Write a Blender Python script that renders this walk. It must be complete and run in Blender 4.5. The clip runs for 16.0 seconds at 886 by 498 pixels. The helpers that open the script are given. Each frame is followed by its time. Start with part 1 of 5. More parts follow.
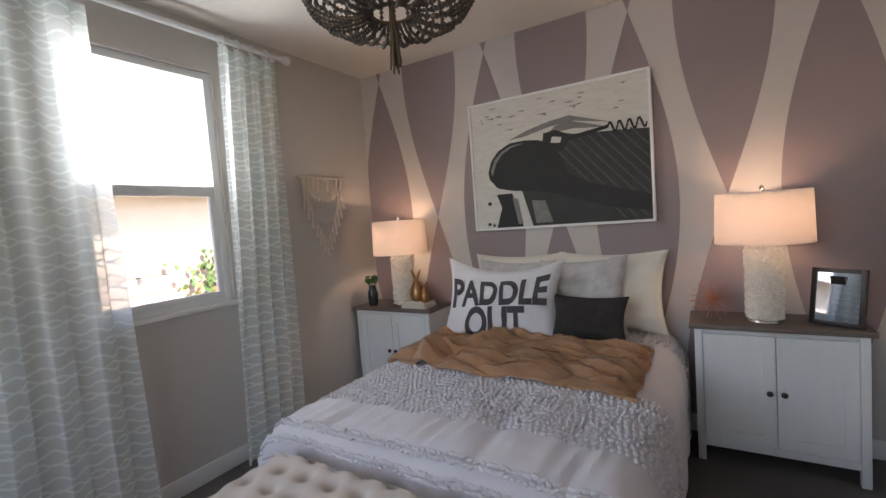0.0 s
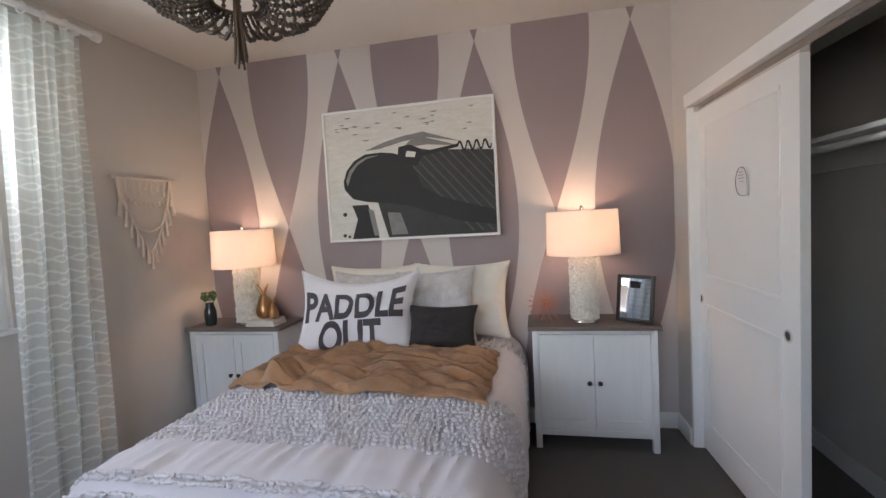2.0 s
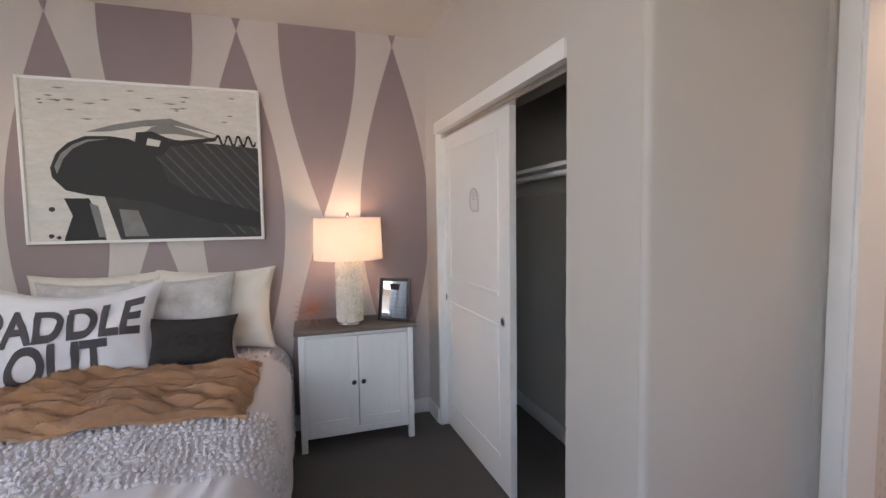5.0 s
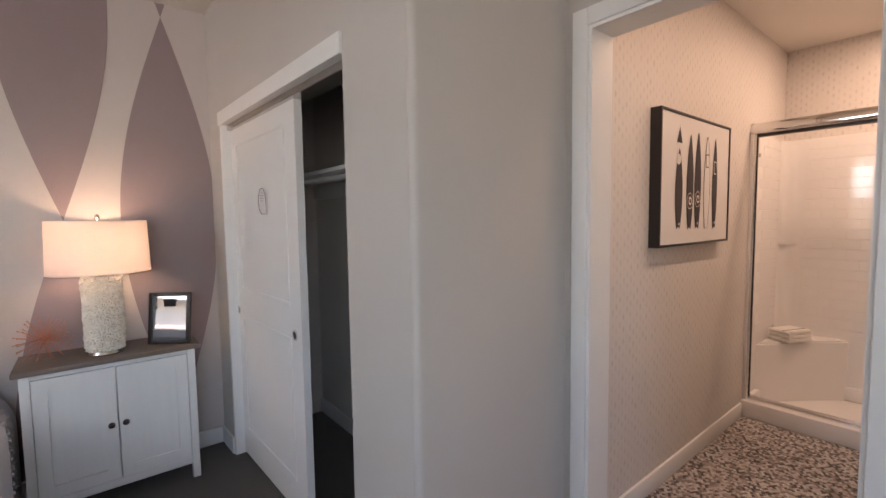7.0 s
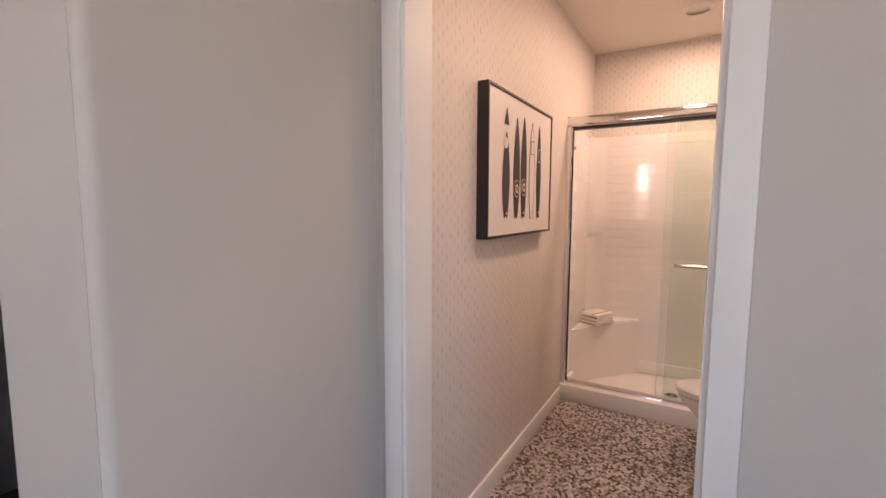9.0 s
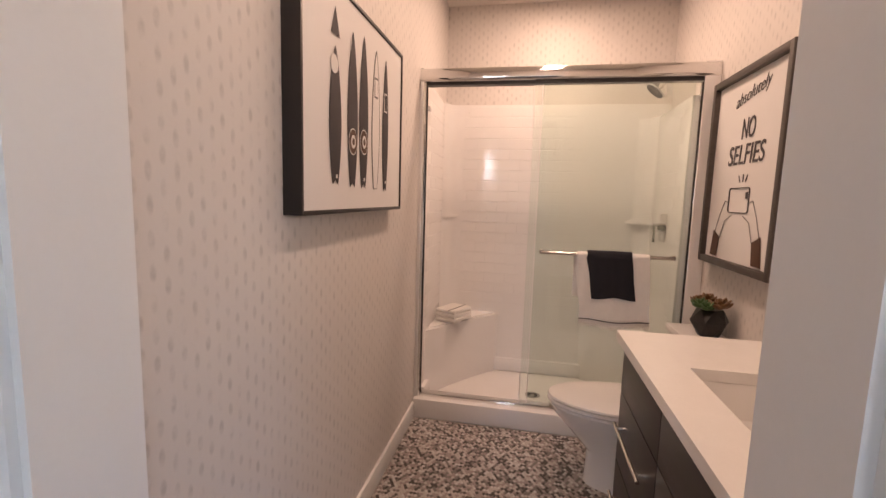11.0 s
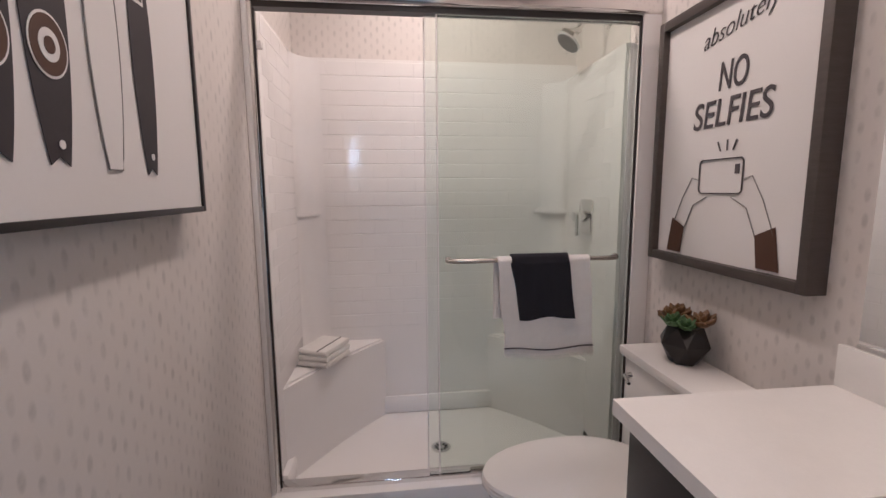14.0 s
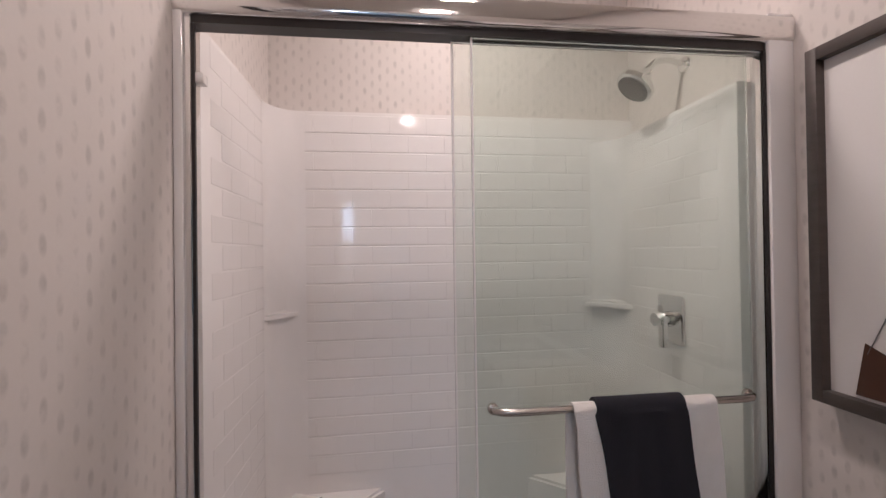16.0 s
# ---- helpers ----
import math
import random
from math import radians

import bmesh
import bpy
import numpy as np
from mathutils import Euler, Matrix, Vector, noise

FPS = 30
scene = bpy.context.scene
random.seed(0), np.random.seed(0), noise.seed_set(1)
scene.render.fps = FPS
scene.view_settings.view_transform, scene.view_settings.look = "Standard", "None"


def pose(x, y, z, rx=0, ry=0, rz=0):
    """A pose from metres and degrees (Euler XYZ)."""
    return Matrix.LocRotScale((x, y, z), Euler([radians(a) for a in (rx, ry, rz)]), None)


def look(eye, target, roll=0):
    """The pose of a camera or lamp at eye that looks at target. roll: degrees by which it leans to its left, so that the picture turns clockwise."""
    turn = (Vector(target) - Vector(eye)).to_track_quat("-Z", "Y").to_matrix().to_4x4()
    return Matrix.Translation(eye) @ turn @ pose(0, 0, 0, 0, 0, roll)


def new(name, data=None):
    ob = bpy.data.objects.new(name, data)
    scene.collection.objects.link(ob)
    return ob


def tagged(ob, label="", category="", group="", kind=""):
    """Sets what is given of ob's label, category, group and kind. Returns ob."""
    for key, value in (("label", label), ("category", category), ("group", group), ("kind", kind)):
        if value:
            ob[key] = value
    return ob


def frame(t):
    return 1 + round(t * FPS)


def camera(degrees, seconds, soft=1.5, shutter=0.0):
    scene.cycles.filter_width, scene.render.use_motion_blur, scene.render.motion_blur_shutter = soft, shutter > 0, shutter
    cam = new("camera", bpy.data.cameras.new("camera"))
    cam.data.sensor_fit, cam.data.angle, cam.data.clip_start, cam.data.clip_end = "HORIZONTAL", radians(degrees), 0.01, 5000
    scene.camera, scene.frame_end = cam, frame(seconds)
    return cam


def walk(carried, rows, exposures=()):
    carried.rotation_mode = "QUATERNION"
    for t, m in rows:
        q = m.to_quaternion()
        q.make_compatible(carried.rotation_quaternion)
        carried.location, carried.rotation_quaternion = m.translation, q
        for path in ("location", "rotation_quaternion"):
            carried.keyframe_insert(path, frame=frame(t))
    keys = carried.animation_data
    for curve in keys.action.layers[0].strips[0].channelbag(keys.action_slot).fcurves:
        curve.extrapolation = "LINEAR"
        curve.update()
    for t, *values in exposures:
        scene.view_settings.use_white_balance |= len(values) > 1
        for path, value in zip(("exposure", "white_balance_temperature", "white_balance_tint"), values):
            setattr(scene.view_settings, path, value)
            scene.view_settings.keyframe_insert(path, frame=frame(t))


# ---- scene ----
cam = camera(90.6, 16.0)
PATH = [
    (0, (1.011, 0.705, 1.442), (-0.021, 2.413, 1.311), -4.3),
    (0.5, (1.006, 0.71, 1.442), (0.124, 2.501, 1.315), -4.3),
    (1, (0.996, 0.718, 1.444), (0.239, 2.565, 1.317), -4.0),
    (1.5, (0.984, 0.729, 1.445), (0.405, 2.639, 1.316), -3.5),
    (2, (0.989, 0.724, 1.445), (0.569, 2.676, 1.321), -3.2),
    (2.5, (0.99, 0.724, 1.445), (0.682, 2.696, 1.318), -3.1),
    (3, (0.996, 0.718, 1.444), (0.834, 2.707, 1.315), -3.2),
    (3.5, (1.016, 0.695, 1.441), (1.009, 2.691, 1.314), -2.8),
    (4, (0.994, 0.682, 1.456), (1.221, 2.665, 1.323), -2.6),
    (6.3, (1.131, 0.647, 1.425), (2.138, 2.37, 1.295), -0.5),
    (6.5, (1.173, 0.674, 1.451), (2.257, 2.35, 1.316), -1.0),
    (7, (1.218, 0.671, 1.453), (2.476, 2.22, 1.314), -0.8),
    (7.5, (1.292, 0.696, 1.438), (2.719, 2.089, 1.287), -0.6),
    (8, (1.377, 0.709, 1.425), (2.895, 2.003, 1.277), -0.6),
    (8.5, (1.484, 0.75, 1.424), (3.083, 1.94, 1.261), -0.3),
    (9, (1.632, 0.85, 1.436), (3.345, 1.865, 1.245), 0.2),
    (9.5, (1.772, 0.918, 1.398), (3.601, 1.705, 1.205), 0.6),
    (9.7, (1.846, 0.954, 1.407), (3.711, 1.641, 1.187), 1.0),
    (11.8, (2.532, 1.137, 1.326), (4.515, 1.243, 1.086), 0.8),
    (12, (2.572, 1.158, 1.344), (4.555, 1.15, 1.087), 0.7),
    (12.5, (2.68, 1.186, 1.35), (4.654, 1.003, 1.086), 0.9),
    (13, (2.812, 1.197, 1.343), (4.782, 0.983, 1.078), -0.5),
    (13.5, (2.982, 1.21, 1.349), (4.951, 0.976, 1.084), -0.6),
    (14, (3.153, 1.208, 1.34), (5.122, 0.982, 1.073), -0.4),
    (14.5, (3.357, 1.232, 1.353), (5.325, 1.005, 1.081), -0.3),
    (15, (3.527, 1.261, 1.355), (5.497, 1.028, 1.104), -0.3),
    (15.5, (3.676, 1.252, 1.392), (5.657, 1.018, 1.259), -0.5),
    (16, (3.797, 1.243, 1.449), (5.781, 0.994, 1.467), -0.8),
]

EXPO = [(0.0, 2.55, 7150, 18), (0.5, 2.22, 7150, 18), (1.0, 2.32, 7150, 18), (1.5, 2.65, 7100, 18), (2.0, 3.0, 7000, 18), (2.5, 3.2, 6950, 18), (3.5, 3.38, 7050, 20), (4.0, 3.3, 7050, 20), (6.5, 2.95, 7150, 20), (8.0, 3.0, 7100, 22), (9.7, 3.25, 7300, 27), (11.8, 3.03, 6150, 14), (13.0, 3.0, 5300, 10), (16.0, 2.76, 5150, 10)]
walk(cam, [(t, look(eye, target, roll)) for t, eye, target, roll in PATH], EXPO)

# ---- world, sun, lamps ----
world = bpy.data.worlds.new("sky")
scene.world = world
world.use_nodes = True
wn, wl = world.node_tree.nodes, world.node_tree.links
sky = wn.new("ShaderNodeTexSky")
sky.sky_type, sky.sun_disc = "NISHITA", False
sky.sun_elevation, sky.sun_rotation = radians(52), radians(100)
wn["Background"].inputs[1].default_value = 0.15
wl.new(sky.outputs[0], wn["Background"].inputs[0])
sun = new("sun", bpy.data.lights.new("sun", "SUN"))
sun.data.energy, sun.data.angle, sun.data.color = 3.5, radians(0.5), (1, 0.95, 0.87)
sun.matrix_world = look((6, -1.0, 8), (0, 0, 0))


def lamp(name, kind, watts, colour, m, size=0.05):
    ob = new(name, bpy.data.lights.new(name, kind))
    ob.data.energy, ob.data.color = watts, colour
    if kind == "AREA":
        ob.data.shape, ob.data.size = "DISK", size
    else:
        ob.data.shadow_soft_size = size
    ob.matrix_world = m
    return ob


WARM = (1.0, 0.71, 0.50)
lamp("bedside_bulb", "POINT", 0.95, WARM, pose(1.265, 3.56, 1.33), 0.035)
lamp("bedside_bulb", "POINT", 0.95, WARM, pose(-1.125, 3.56, 1.34), 0.035)
lamp("chandelier_bulb", "POINT", 0.5, (1.0, 0.74, 0.5), pose(-0.08, 2.25, 2.5), 0.04)
BATH = (1.0, 0.72, 0.53)
lamp("bath_downlight", "AREA", 0.95, BATH, pose(4.3, 0.95, 2.715), 0.14)
# Two added fills, for the shower walls and the entry; neither fixture is known.
lamp("shower_fill", "AREA", 1.55, BATH, pose(5.08, 0.95, 2.715), 0.14)
lamp("entry_fill", "AREA", 0.75, BATH, pose(3.3, 0.95, 2.715), 0.14)
# Added fill on bed, curtains and west wall; no south window is known.
south_fill = lamp("south_fill_light", "AREA", 2.5, (0.80, 0.91, 1.0), pose(-0.1, -1.36, 1.74, 90, 0, 0), 2.26)
south_fill.data.shape, south_fill.data.size_y = "RECTANGLE", 1.36
west_light = lamp("west_window_sky", "AREA", 2.7, (0.80, 0.92, 1.0), pose(-1.665, 1.9975, 2.08, 0, -90, 0), 0.64)
west_light.data.shape, west_light.data.size_y = "RECTANGLE", 0.68


# ---- materials ----
def mix_colour(nt, fac, a, b):
    n = nt.nodes.new("ShaderNodeMix")
    n.data_type = "RGBA"
    for sock, val in ((n.inputs[0], fac), (n.inputs[6], a), (n.inputs[7], b)):
        if isinstance(val, bpy.types.NodeSocket):
            nt.links.new(val, sock)
        else:
            sock.default_value = val if isinstance(val, (int, float)) else (*val, 1)
    return n.outputs[2]


def calc(nt, op, a, b=0.0, c=0.0):
    n = nt.nodes.new("ShaderNodeMath")
    n.operation = op
    for sock, val in zip(n.inputs, (a, b, c)):
        if isinstance(val, bpy.types.NodeSocket):
            nt.links.new(val, sock)
        else:
            sock.default_value = val
    return n.outputs[0]


def noise_tex(nt, scale, detail=4, stretch=(1, 1, 1), rough=0.6):
    tc, mp, n = (nt.nodes.new(k) for k in ("ShaderNodeTexCoord", "ShaderNodeMapping", "ShaderNodeTexNoise"))
    mp.inputs[3].default_value = stretch
    nt.links.new(tc.outputs["Object"], mp.inputs[0])
    nt.links.new(mp.outputs[0], n.inputs["Vector"])
    n.inputs["Scale"].default_value, n.inputs["Detail"].default_value, n.inputs["Roughness"].default_value = scale, detail, rough
    return n.outputs["Fac"]


def add_bump(nt, height, strength, distance=0.01):
    b = nt.nodes.new("ShaderNodeBump")
    b.inputs["Strength"].default_value, b.inputs["Distance"].default_value = strength, distance
    nt.links.new(height, b.inputs["Height"])
    nt.links.new(b.outputs[0], nt.nodes["Principled BSDF"].inputs["Normal"])


def material(name, colour, rough=0.6, metal=0.0, vary=0.08, scale=6.0, fine=120.0, bump=0.1, stretch=(1, 1, 1), distance=0.002, island=0.0, sheen=0.0):
    m = bpy.data.materials.new(name)
    m.use_nodes = True
    nt = m.node_tree
    p = nt.nodes["Principled BSDF"]
    dark = [c * (1 - vary) for c in colour]
    light = [min(1, c * (1 + vary)) for c in colour]
    big, small = noise_tex(nt, scale, 4, stretch), noise_tex(nt, fine, 3, stretch)
    f = calc(nt, "ADD", calc(nt, "MULTIPLY", big, 0.6), calc(nt, "MULTIPLY", small, 0.4))
    f = calc(nt, "MULTIPLY_ADD", f, 2.2, -0.6)
    f = calc(nt, "MINIMUM", calc(nt, "MAXIMUM", f, 0.0), 1.0)
    col = mix_colour(nt, f, dark, light)
    if island:
        oi = nt.nodes.new("ShaderNodeObjectInfo")
        col = mix_colour(nt, calc(nt, "MULTIPLY", oi.outputs["Random"], island), col, [c * 0.55 for c in colour])
    nt.links.new(col, p.inputs["Base Color"])
    p.inputs["Metallic"].default_value = metal
    nt.links.new(calc(nt, "MULTIPLY_ADD", big, 0.2 * rough, rough * 0.9), p.inputs["Roughness"])
    if sheen:
        p.inputs["Sheen Weight"].default_value = sheen
    if bump:
        add_bump(nt, small, bump, distance)
    return m


def glass(name, tint=(1, 1, 1)):
    m = bpy.data.materials.new(name)
    m.use_nodes = True
    nt = m.node_tree
    out = nt.nodes["Material Output"]
    t, g, fr, mx = (nt.nodes.new(k) for k in ("ShaderNodeBsdfTransparent", "ShaderNodeBsdfGlossy", "ShaderNodeFresnel", "ShaderNodeMixShader"))
    t.inputs[0].default_value = (*tint, 1)
    g.inputs["Roughness"].default_value = 0.01
    fr.inputs[0].default_value = 1.35
    for a, b in ((fr.outputs[0], mx.inputs[0]), (t.outputs[0], mx.inputs[1]), (g.outputs[0], mx.inputs[2]), (mx.outputs[0], out.inputs[0])):
        nt.links.new(a, b)
    return m


def cell_wave(nt, u, v, du, dv, shift):
    """Coordinates from -1 to 1 in a grid of cells du by dv, every other column moved up."""
    cu = calc(nt, "DIVIDE", u, du)
    col = calc(nt, "FLOOR", cu)
    cv = calc(nt, "ADD", calc(nt, "DIVIDE", v, dv), calc(nt, "MULTIPLY", calc(nt, "MODULO", col, 2.0), shift))
    return (calc(nt, "MULTIPLY_ADD", calc(nt, "FRACT", cu), 2, -1), calc(nt, "MULTIPLY_ADD", calc(nt, "FRACT", cv), 2, -1))


def object_xyz(nt):
    tc, sp = nt.nodes.new("ShaderNodeTexCoord"), nt.nodes.new("ShaderNodeSeparateXYZ")
    nt.links.new(tc.outputs["Object"], sp.inputs[0])
    return sp.outputs


def wallpaper():
    m = material("dabbed wallpaper", (0.66, 0.62, 0.59), 0.62, vary=0.03, bump=0.05)
    nt = m.node_tree
    x, y, z = object_xyz(nt)
    a, b = cell_wave(nt, calc(nt, "ADD", calc(nt, "ADD", x, y), 20), calc(nt, "ADD", z, calc(nt, "MULTIPLY", noise_tex(nt, 9, 2), 0.02)), 0.032, 0.058, 0.5)
    d = calc(nt, "ADD", calc(nt, "POWER", calc(nt, "ABSOLUTE", calc(nt, "DIVIDE", a, 0.5)), 2.0), calc(nt, "POWER", calc(nt, "ABSOLUTE", calc(nt, "DIVIDE", b, 0.62)), 2.0))
    dab = calc(nt, "MINIMUM", calc(nt, "MAXIMUM", calc(nt, "MULTIPLY_ADD", d, -1.0, 1.25), 0), 1)
    ink = calc(nt, "MULTIPLY", dab, calc(nt, "MINIMUM", calc(nt, "MAXIMUM", calc(nt, "MULTIPLY_ADD", noise_tex(nt, 22, 4), 3.4, -1.25), 0.04), 1.0))
    p = nt.nodes["Principled BSDF"]
    old = p.inputs["Base Color"].links[0].from_socket
    nt.links.new(mix_colour(nt, calc(nt, "MULTIPLY", ink, 0.5), old, (0.36, 0.34, 0.33)), p.inputs["Base Color"])
    return m


def sheer(name):
    m = bpy.data.materials.new(name)
    m.use_nodes = True
    nt = m.node_tree
    out = nt.nodes["Material Output"]
    tr, tl, df, m1, m2 = (nt.nodes.new(k) for k in ("ShaderNodeBsdfTransparent", "ShaderNodeBsdfTranslucent", "ShaderNodeBsdfDiffuse", "ShaderNodeMixShader", "ShaderNodeMixShader"))
    tl.inputs[0].default_value = (0.91, 0.97, 0.96, 1)
    df.inputs[0].default_value = (0.90, 0.94, 0.93, 1)
    x, y, z = object_xyz(nt)
    sway = calc(nt, "MULTIPLY", calc(nt, "SINE", calc(nt, "MULTIPLY", y, 62.0)), 0.010)
    row = calc(nt, "FRACT", calc(nt, "DIVIDE", calc(nt, "ADD", calc(nt, "ADD", z, sway), calc(nt, "MULTIPLY", noise_tex(nt, 5, 2), 0.03)), 0.062))
    row_2 = calc(nt, "FRACT", calc(nt, "DIVIDE", calc(nt, "SUBTRACT", z, sway), 0.124))
    ring = calc(nt, "MAXIMUM", calc(nt, "LESS_THAN", row, 0.20), calc(nt, "LESS_THAN", row_2, 0.09))
    weave = noise_tex(nt, 60, 2)
    see = calc(nt, "SUBTRACT", calc(nt, "MULTIPLY_ADD", weave, 0.10, 0.22), calc(nt, "MULTIPLY", ring, 0.19))
    m1.inputs[0].default_value = 0.68
    for s, e in ((df.outputs[0], m1.inputs[1]), (tl.outputs[0], m1.inputs[2]), (see, m2.inputs[0]), (m1.outputs[0], m2.inputs[1]), (tr.outputs[0], m2.inputs[2]), (m2.outputs[0], out.inputs[0])):
        nt.links.new(s, e)
    return m


def shade_cloth():
    m = bpy.data.materials.new("linen shade")
    m.use_nodes = True
    nt = m.node_tree
    out = nt.nodes["Material Output"]
    tl, df, m1 = (nt.nodes.new(k) for k in ("ShaderNodeBsdfTranslucent", "ShaderNodeBsdfDiffuse", "ShaderNodeMixShader"))
    weave = noise_tex(nt, 90, 3, (1, 1, 3))
    nt.links.new(mix_colour(nt, weave, (0.80, 0.71, 0.66), (0.89, 0.81, 0.77)), tl.inputs[0])
    df.inputs[0].default_value = (0.85, 0.82, 0.78, 1)
    m1.inputs[0].default_value = 0.5
    for s, e in ((df.outputs[0], m1.inputs[1]), (tl.outputs[0], m1.inputs[2]), (m1.outputs[0], out.inputs[0])):
        nt.links.new(s, e)
    return m


def mosaic():
    m = material("mosaic tile", (0.35, 0.32, 0.30), 0.3, vary=0.1, bump=0.03)
    nt = m.node_tree
    oi, ge, rp = nt.nodes.new("ShaderNodeObjectInfo"), nt.nodes.new("ShaderNodeNewGeometry"), nt.nodes.new("ShaderNodeValToRGB")
    r = calc(nt, "FRACT", calc(nt, "ADD", oi.outputs["Random"], ge.outputs["Random Per Island"]))
    nt.links.new(r, rp.inputs[0])
    rp.color_ramp.interpolation = "CONSTANT"
    el = rp.color_ramp.elements
    el[0].position, el[0].color = 0.0, (0.09, 0.075, 0.07, 1)
    el[1].position, el[1].color = 0.19, (0.25, 0.22, 0.205, 1)
    for pos, c in ((0.38, (0.42, 0.35, 0.33, 1)), (0.62, (0.60, 0.55, 0.52, 1)), (0.90, (0.7, 0.67, 0.65, 1))):
        e = el.new(pos)
        e.color = c
    nt.links.new(rp.outputs[0], nt.nodes["Principled BSDF"].inputs["Base Color"])
    return m


PAINT = material("greige wall paint", (0.56, 0.53, 0.50), 0.75, vary=0.03, scale=2, fine=220, bump=0.12, distance=0.001)
MURAL_LIGHT = material("pale mural paint", (0.58, 0.53, 0.51), 0.7, vary=0.03, scale=2, fine=220, bump=0.1, distance=0.001)
MAUVE = material("mauve mural paint", (0.30, 0.235, 0.245), 0.6, vary=0.04, scale=3, fine=220, bump=0.1, distance=0.001)
CEIL = material("ceiling paint", (0.72, 0.68, 0.63), 0.85, vary=0.02, scale=2, fine=160, bump=0.25, distance=0.002)
WHITE = material("white semi-gloss paint", (0.80, 0.80, 0.79), 0.38, vary=0.02, scale=4, bump=0.03)
CABWHITE = material("white stained wood", (0.78, 0.79, 0.78), 0.45, vary=0.04, scale=3, fine=60, bump=0.06, stretch=(12, 12, 1))
CARPET = material("grey brown carpet", (0.075, 0.066, 0.058), 0.97, vary=0.22, scale=5, fine=420, bump=0.9, distance=0.006, sheen=0.2)
TOPWOOD = material("grey brown wood top", (0.16, 0.125, 0.105), 0.5, vary=0.3, scale=4, fine=50, bump=0.1, stretch=(1, 14, 14))
COTTON = material("white cotton", (0.74, 0.73, 0.75), 0.9, vary=0.03, scale=8, fine=500, bump=0.25, distance=0.001, sheen=0.2)
QUILT = material("pale cotton comforter", (0.62, 0.61, 0.65), 0.92, vary=0.04, scale=7, fine=420, bump=0.3, distance=0.0015, sheen=0.2)
TUFT = material("cotton tufts", (0.66, 0.65, 0.68), 0.95, vary=0.08, scale=30, fine=300, bump=0.4)
FUR = material("tan faux fur", (0.51, 0.27, 0.125), 0.95, vary=0.3, scale=11, fine=170, bump=1.0, distance=0.008, stretch=(1, 2.2, 1), sheen=0.35)
CREAM = material("cream quilted cotton", (0.76, 0.72, 0.64), 0.9, vary=0.05, scale=10, fine=180, bump=0.4)
SILVER = material("grey patterned pillow cloth", (0.55, 0.53, 0.52), 0.85, vary=0.28, scale=14, fine=90, bump=0.4)
DARKCLOTH = material("charcoal woven cloth", (0.03, 0.025, 0.024), 0.9, vary=0.3, scale=20, fine=160, bump=0.7, stretch=(1, 1, 5))
INK = material("dark grey lettering", (0.075, 0.066, 0.072), 0.85, vary=0.15, bump=0.1)
LINEN = material("cream tufted linen", (0.60, 0.55, 0.51), 0.9, vary=0.05, scale=12, fine=380, bump=0.35)
PLASTER = material("carved ivory plaster", (0.80, 0.74, 0.65), 0.8, vary=0.14, scale=25, fine=90, bump=0.5)
GOLD = material("brushed gold", (0.46, 0.26, 0.12), 0.33, 1.0, vary=0.12, scale=14, bump=0.05)
COPPER = material("copper wire", (0.55, 0.24, 0.15), 0.4, 0.8, vary=0.1, bump=0)
CHROME = material("chrome", (0.78, 0.77, 0.76), 0.08, 1.0, vary=0.02, bump=0)
NICKEL = material("brushed nickel", (0.60, 0.57, 0.53), 0.25, 1.0, vary=0.05, bump=0.03)
DARKMETAL = material("dark bronze knob", (0.05, 0.042, 0.04), 0.4, 0.7, vary=0.1, bump=0)
ROD = material("white curtain rod", (0.72, 0.73, 0.74), 0.45, vary=0.03, bump=0)
VINYL = material("white vinyl window frame", (0.74, 0.76, 0.77), 0.45, vary=0.02, bump=0)
BEAD = material("dark wooden beads", (0.055, 0.047, 0.040), 0.5, vary=0.4, scale=60, bump=0.1)
TASSEL = material("brown tassel cord", (0.10, 0.075, 0.05), 0.85, vary=0.2, scale=40, bump=0.2)
CORD = material("natural cotton cord", (0.62, 0.56, 0.50), 0.95, vary=0.08, scale=60, fine=250, bump=0.5)
BLACK = material("black frame", (0.016, 0.013, 0.013), 0.4, vary=0.2, bump=0.05)
SMOKE = material("smoked glass vase", (0.03, 0.037, 0.04), 0.12, vary=0.2, bump=0)
LEAF = material("green leaf", (0.055, 0.12, 0.04), 0.5, vary=0.4, scale=40, bump=0.1)
REDLEAF = material("red edged succulent leaf", (0.16, 0.085, 0.035), 0.5, vary=0.5, scale=60, bump=0.1)
PAGE = material("book pages", (0.74, 0.69, 0.60), 0.8, vary=0.06, scale=5, bump=0.1, stretch=(1, 1, 40))
CANVAS = material("weathered pale canvas", (0.66, 0.64, 0.60), 0.8, vary=0.16, scale=9, fine=45, bump=0.2, stretch=(1, 1, 4))
ARTBLACK = material("black print ink", (0.012, 0.012, 0.013), 0.6, vary=0.5, scale=7, bump=0.05)
ARTGREY = material("charcoal print ink", (0.028, 0.028, 0.030), 0.6, vary=0.4, scale=7, bump=0.05)
ARTLINE = material("dark grey print ink", (0.07, 0.069, 0.068), 0.7, vary=0.3, scale=12, bump=0.05)
ARTMID = material("grey print ink", (0.21, 0.205, 0.20), 0.7, vary=0.25, scale=12, bump=0.05)
PAPER = material("white art paper", (0.72, 0.70, 0.69), 0.6, vary=0.02, scale=4, bump=0.02)
BROWNINK = material("brown print ink", (0.075, 0.032, 0.018), 0.6, vary=0.1, bump=0)
BOARDINK = material("purple black print ink", (0.028, 0.022, 0.027), 0.6, vary=0.1, bump=0)
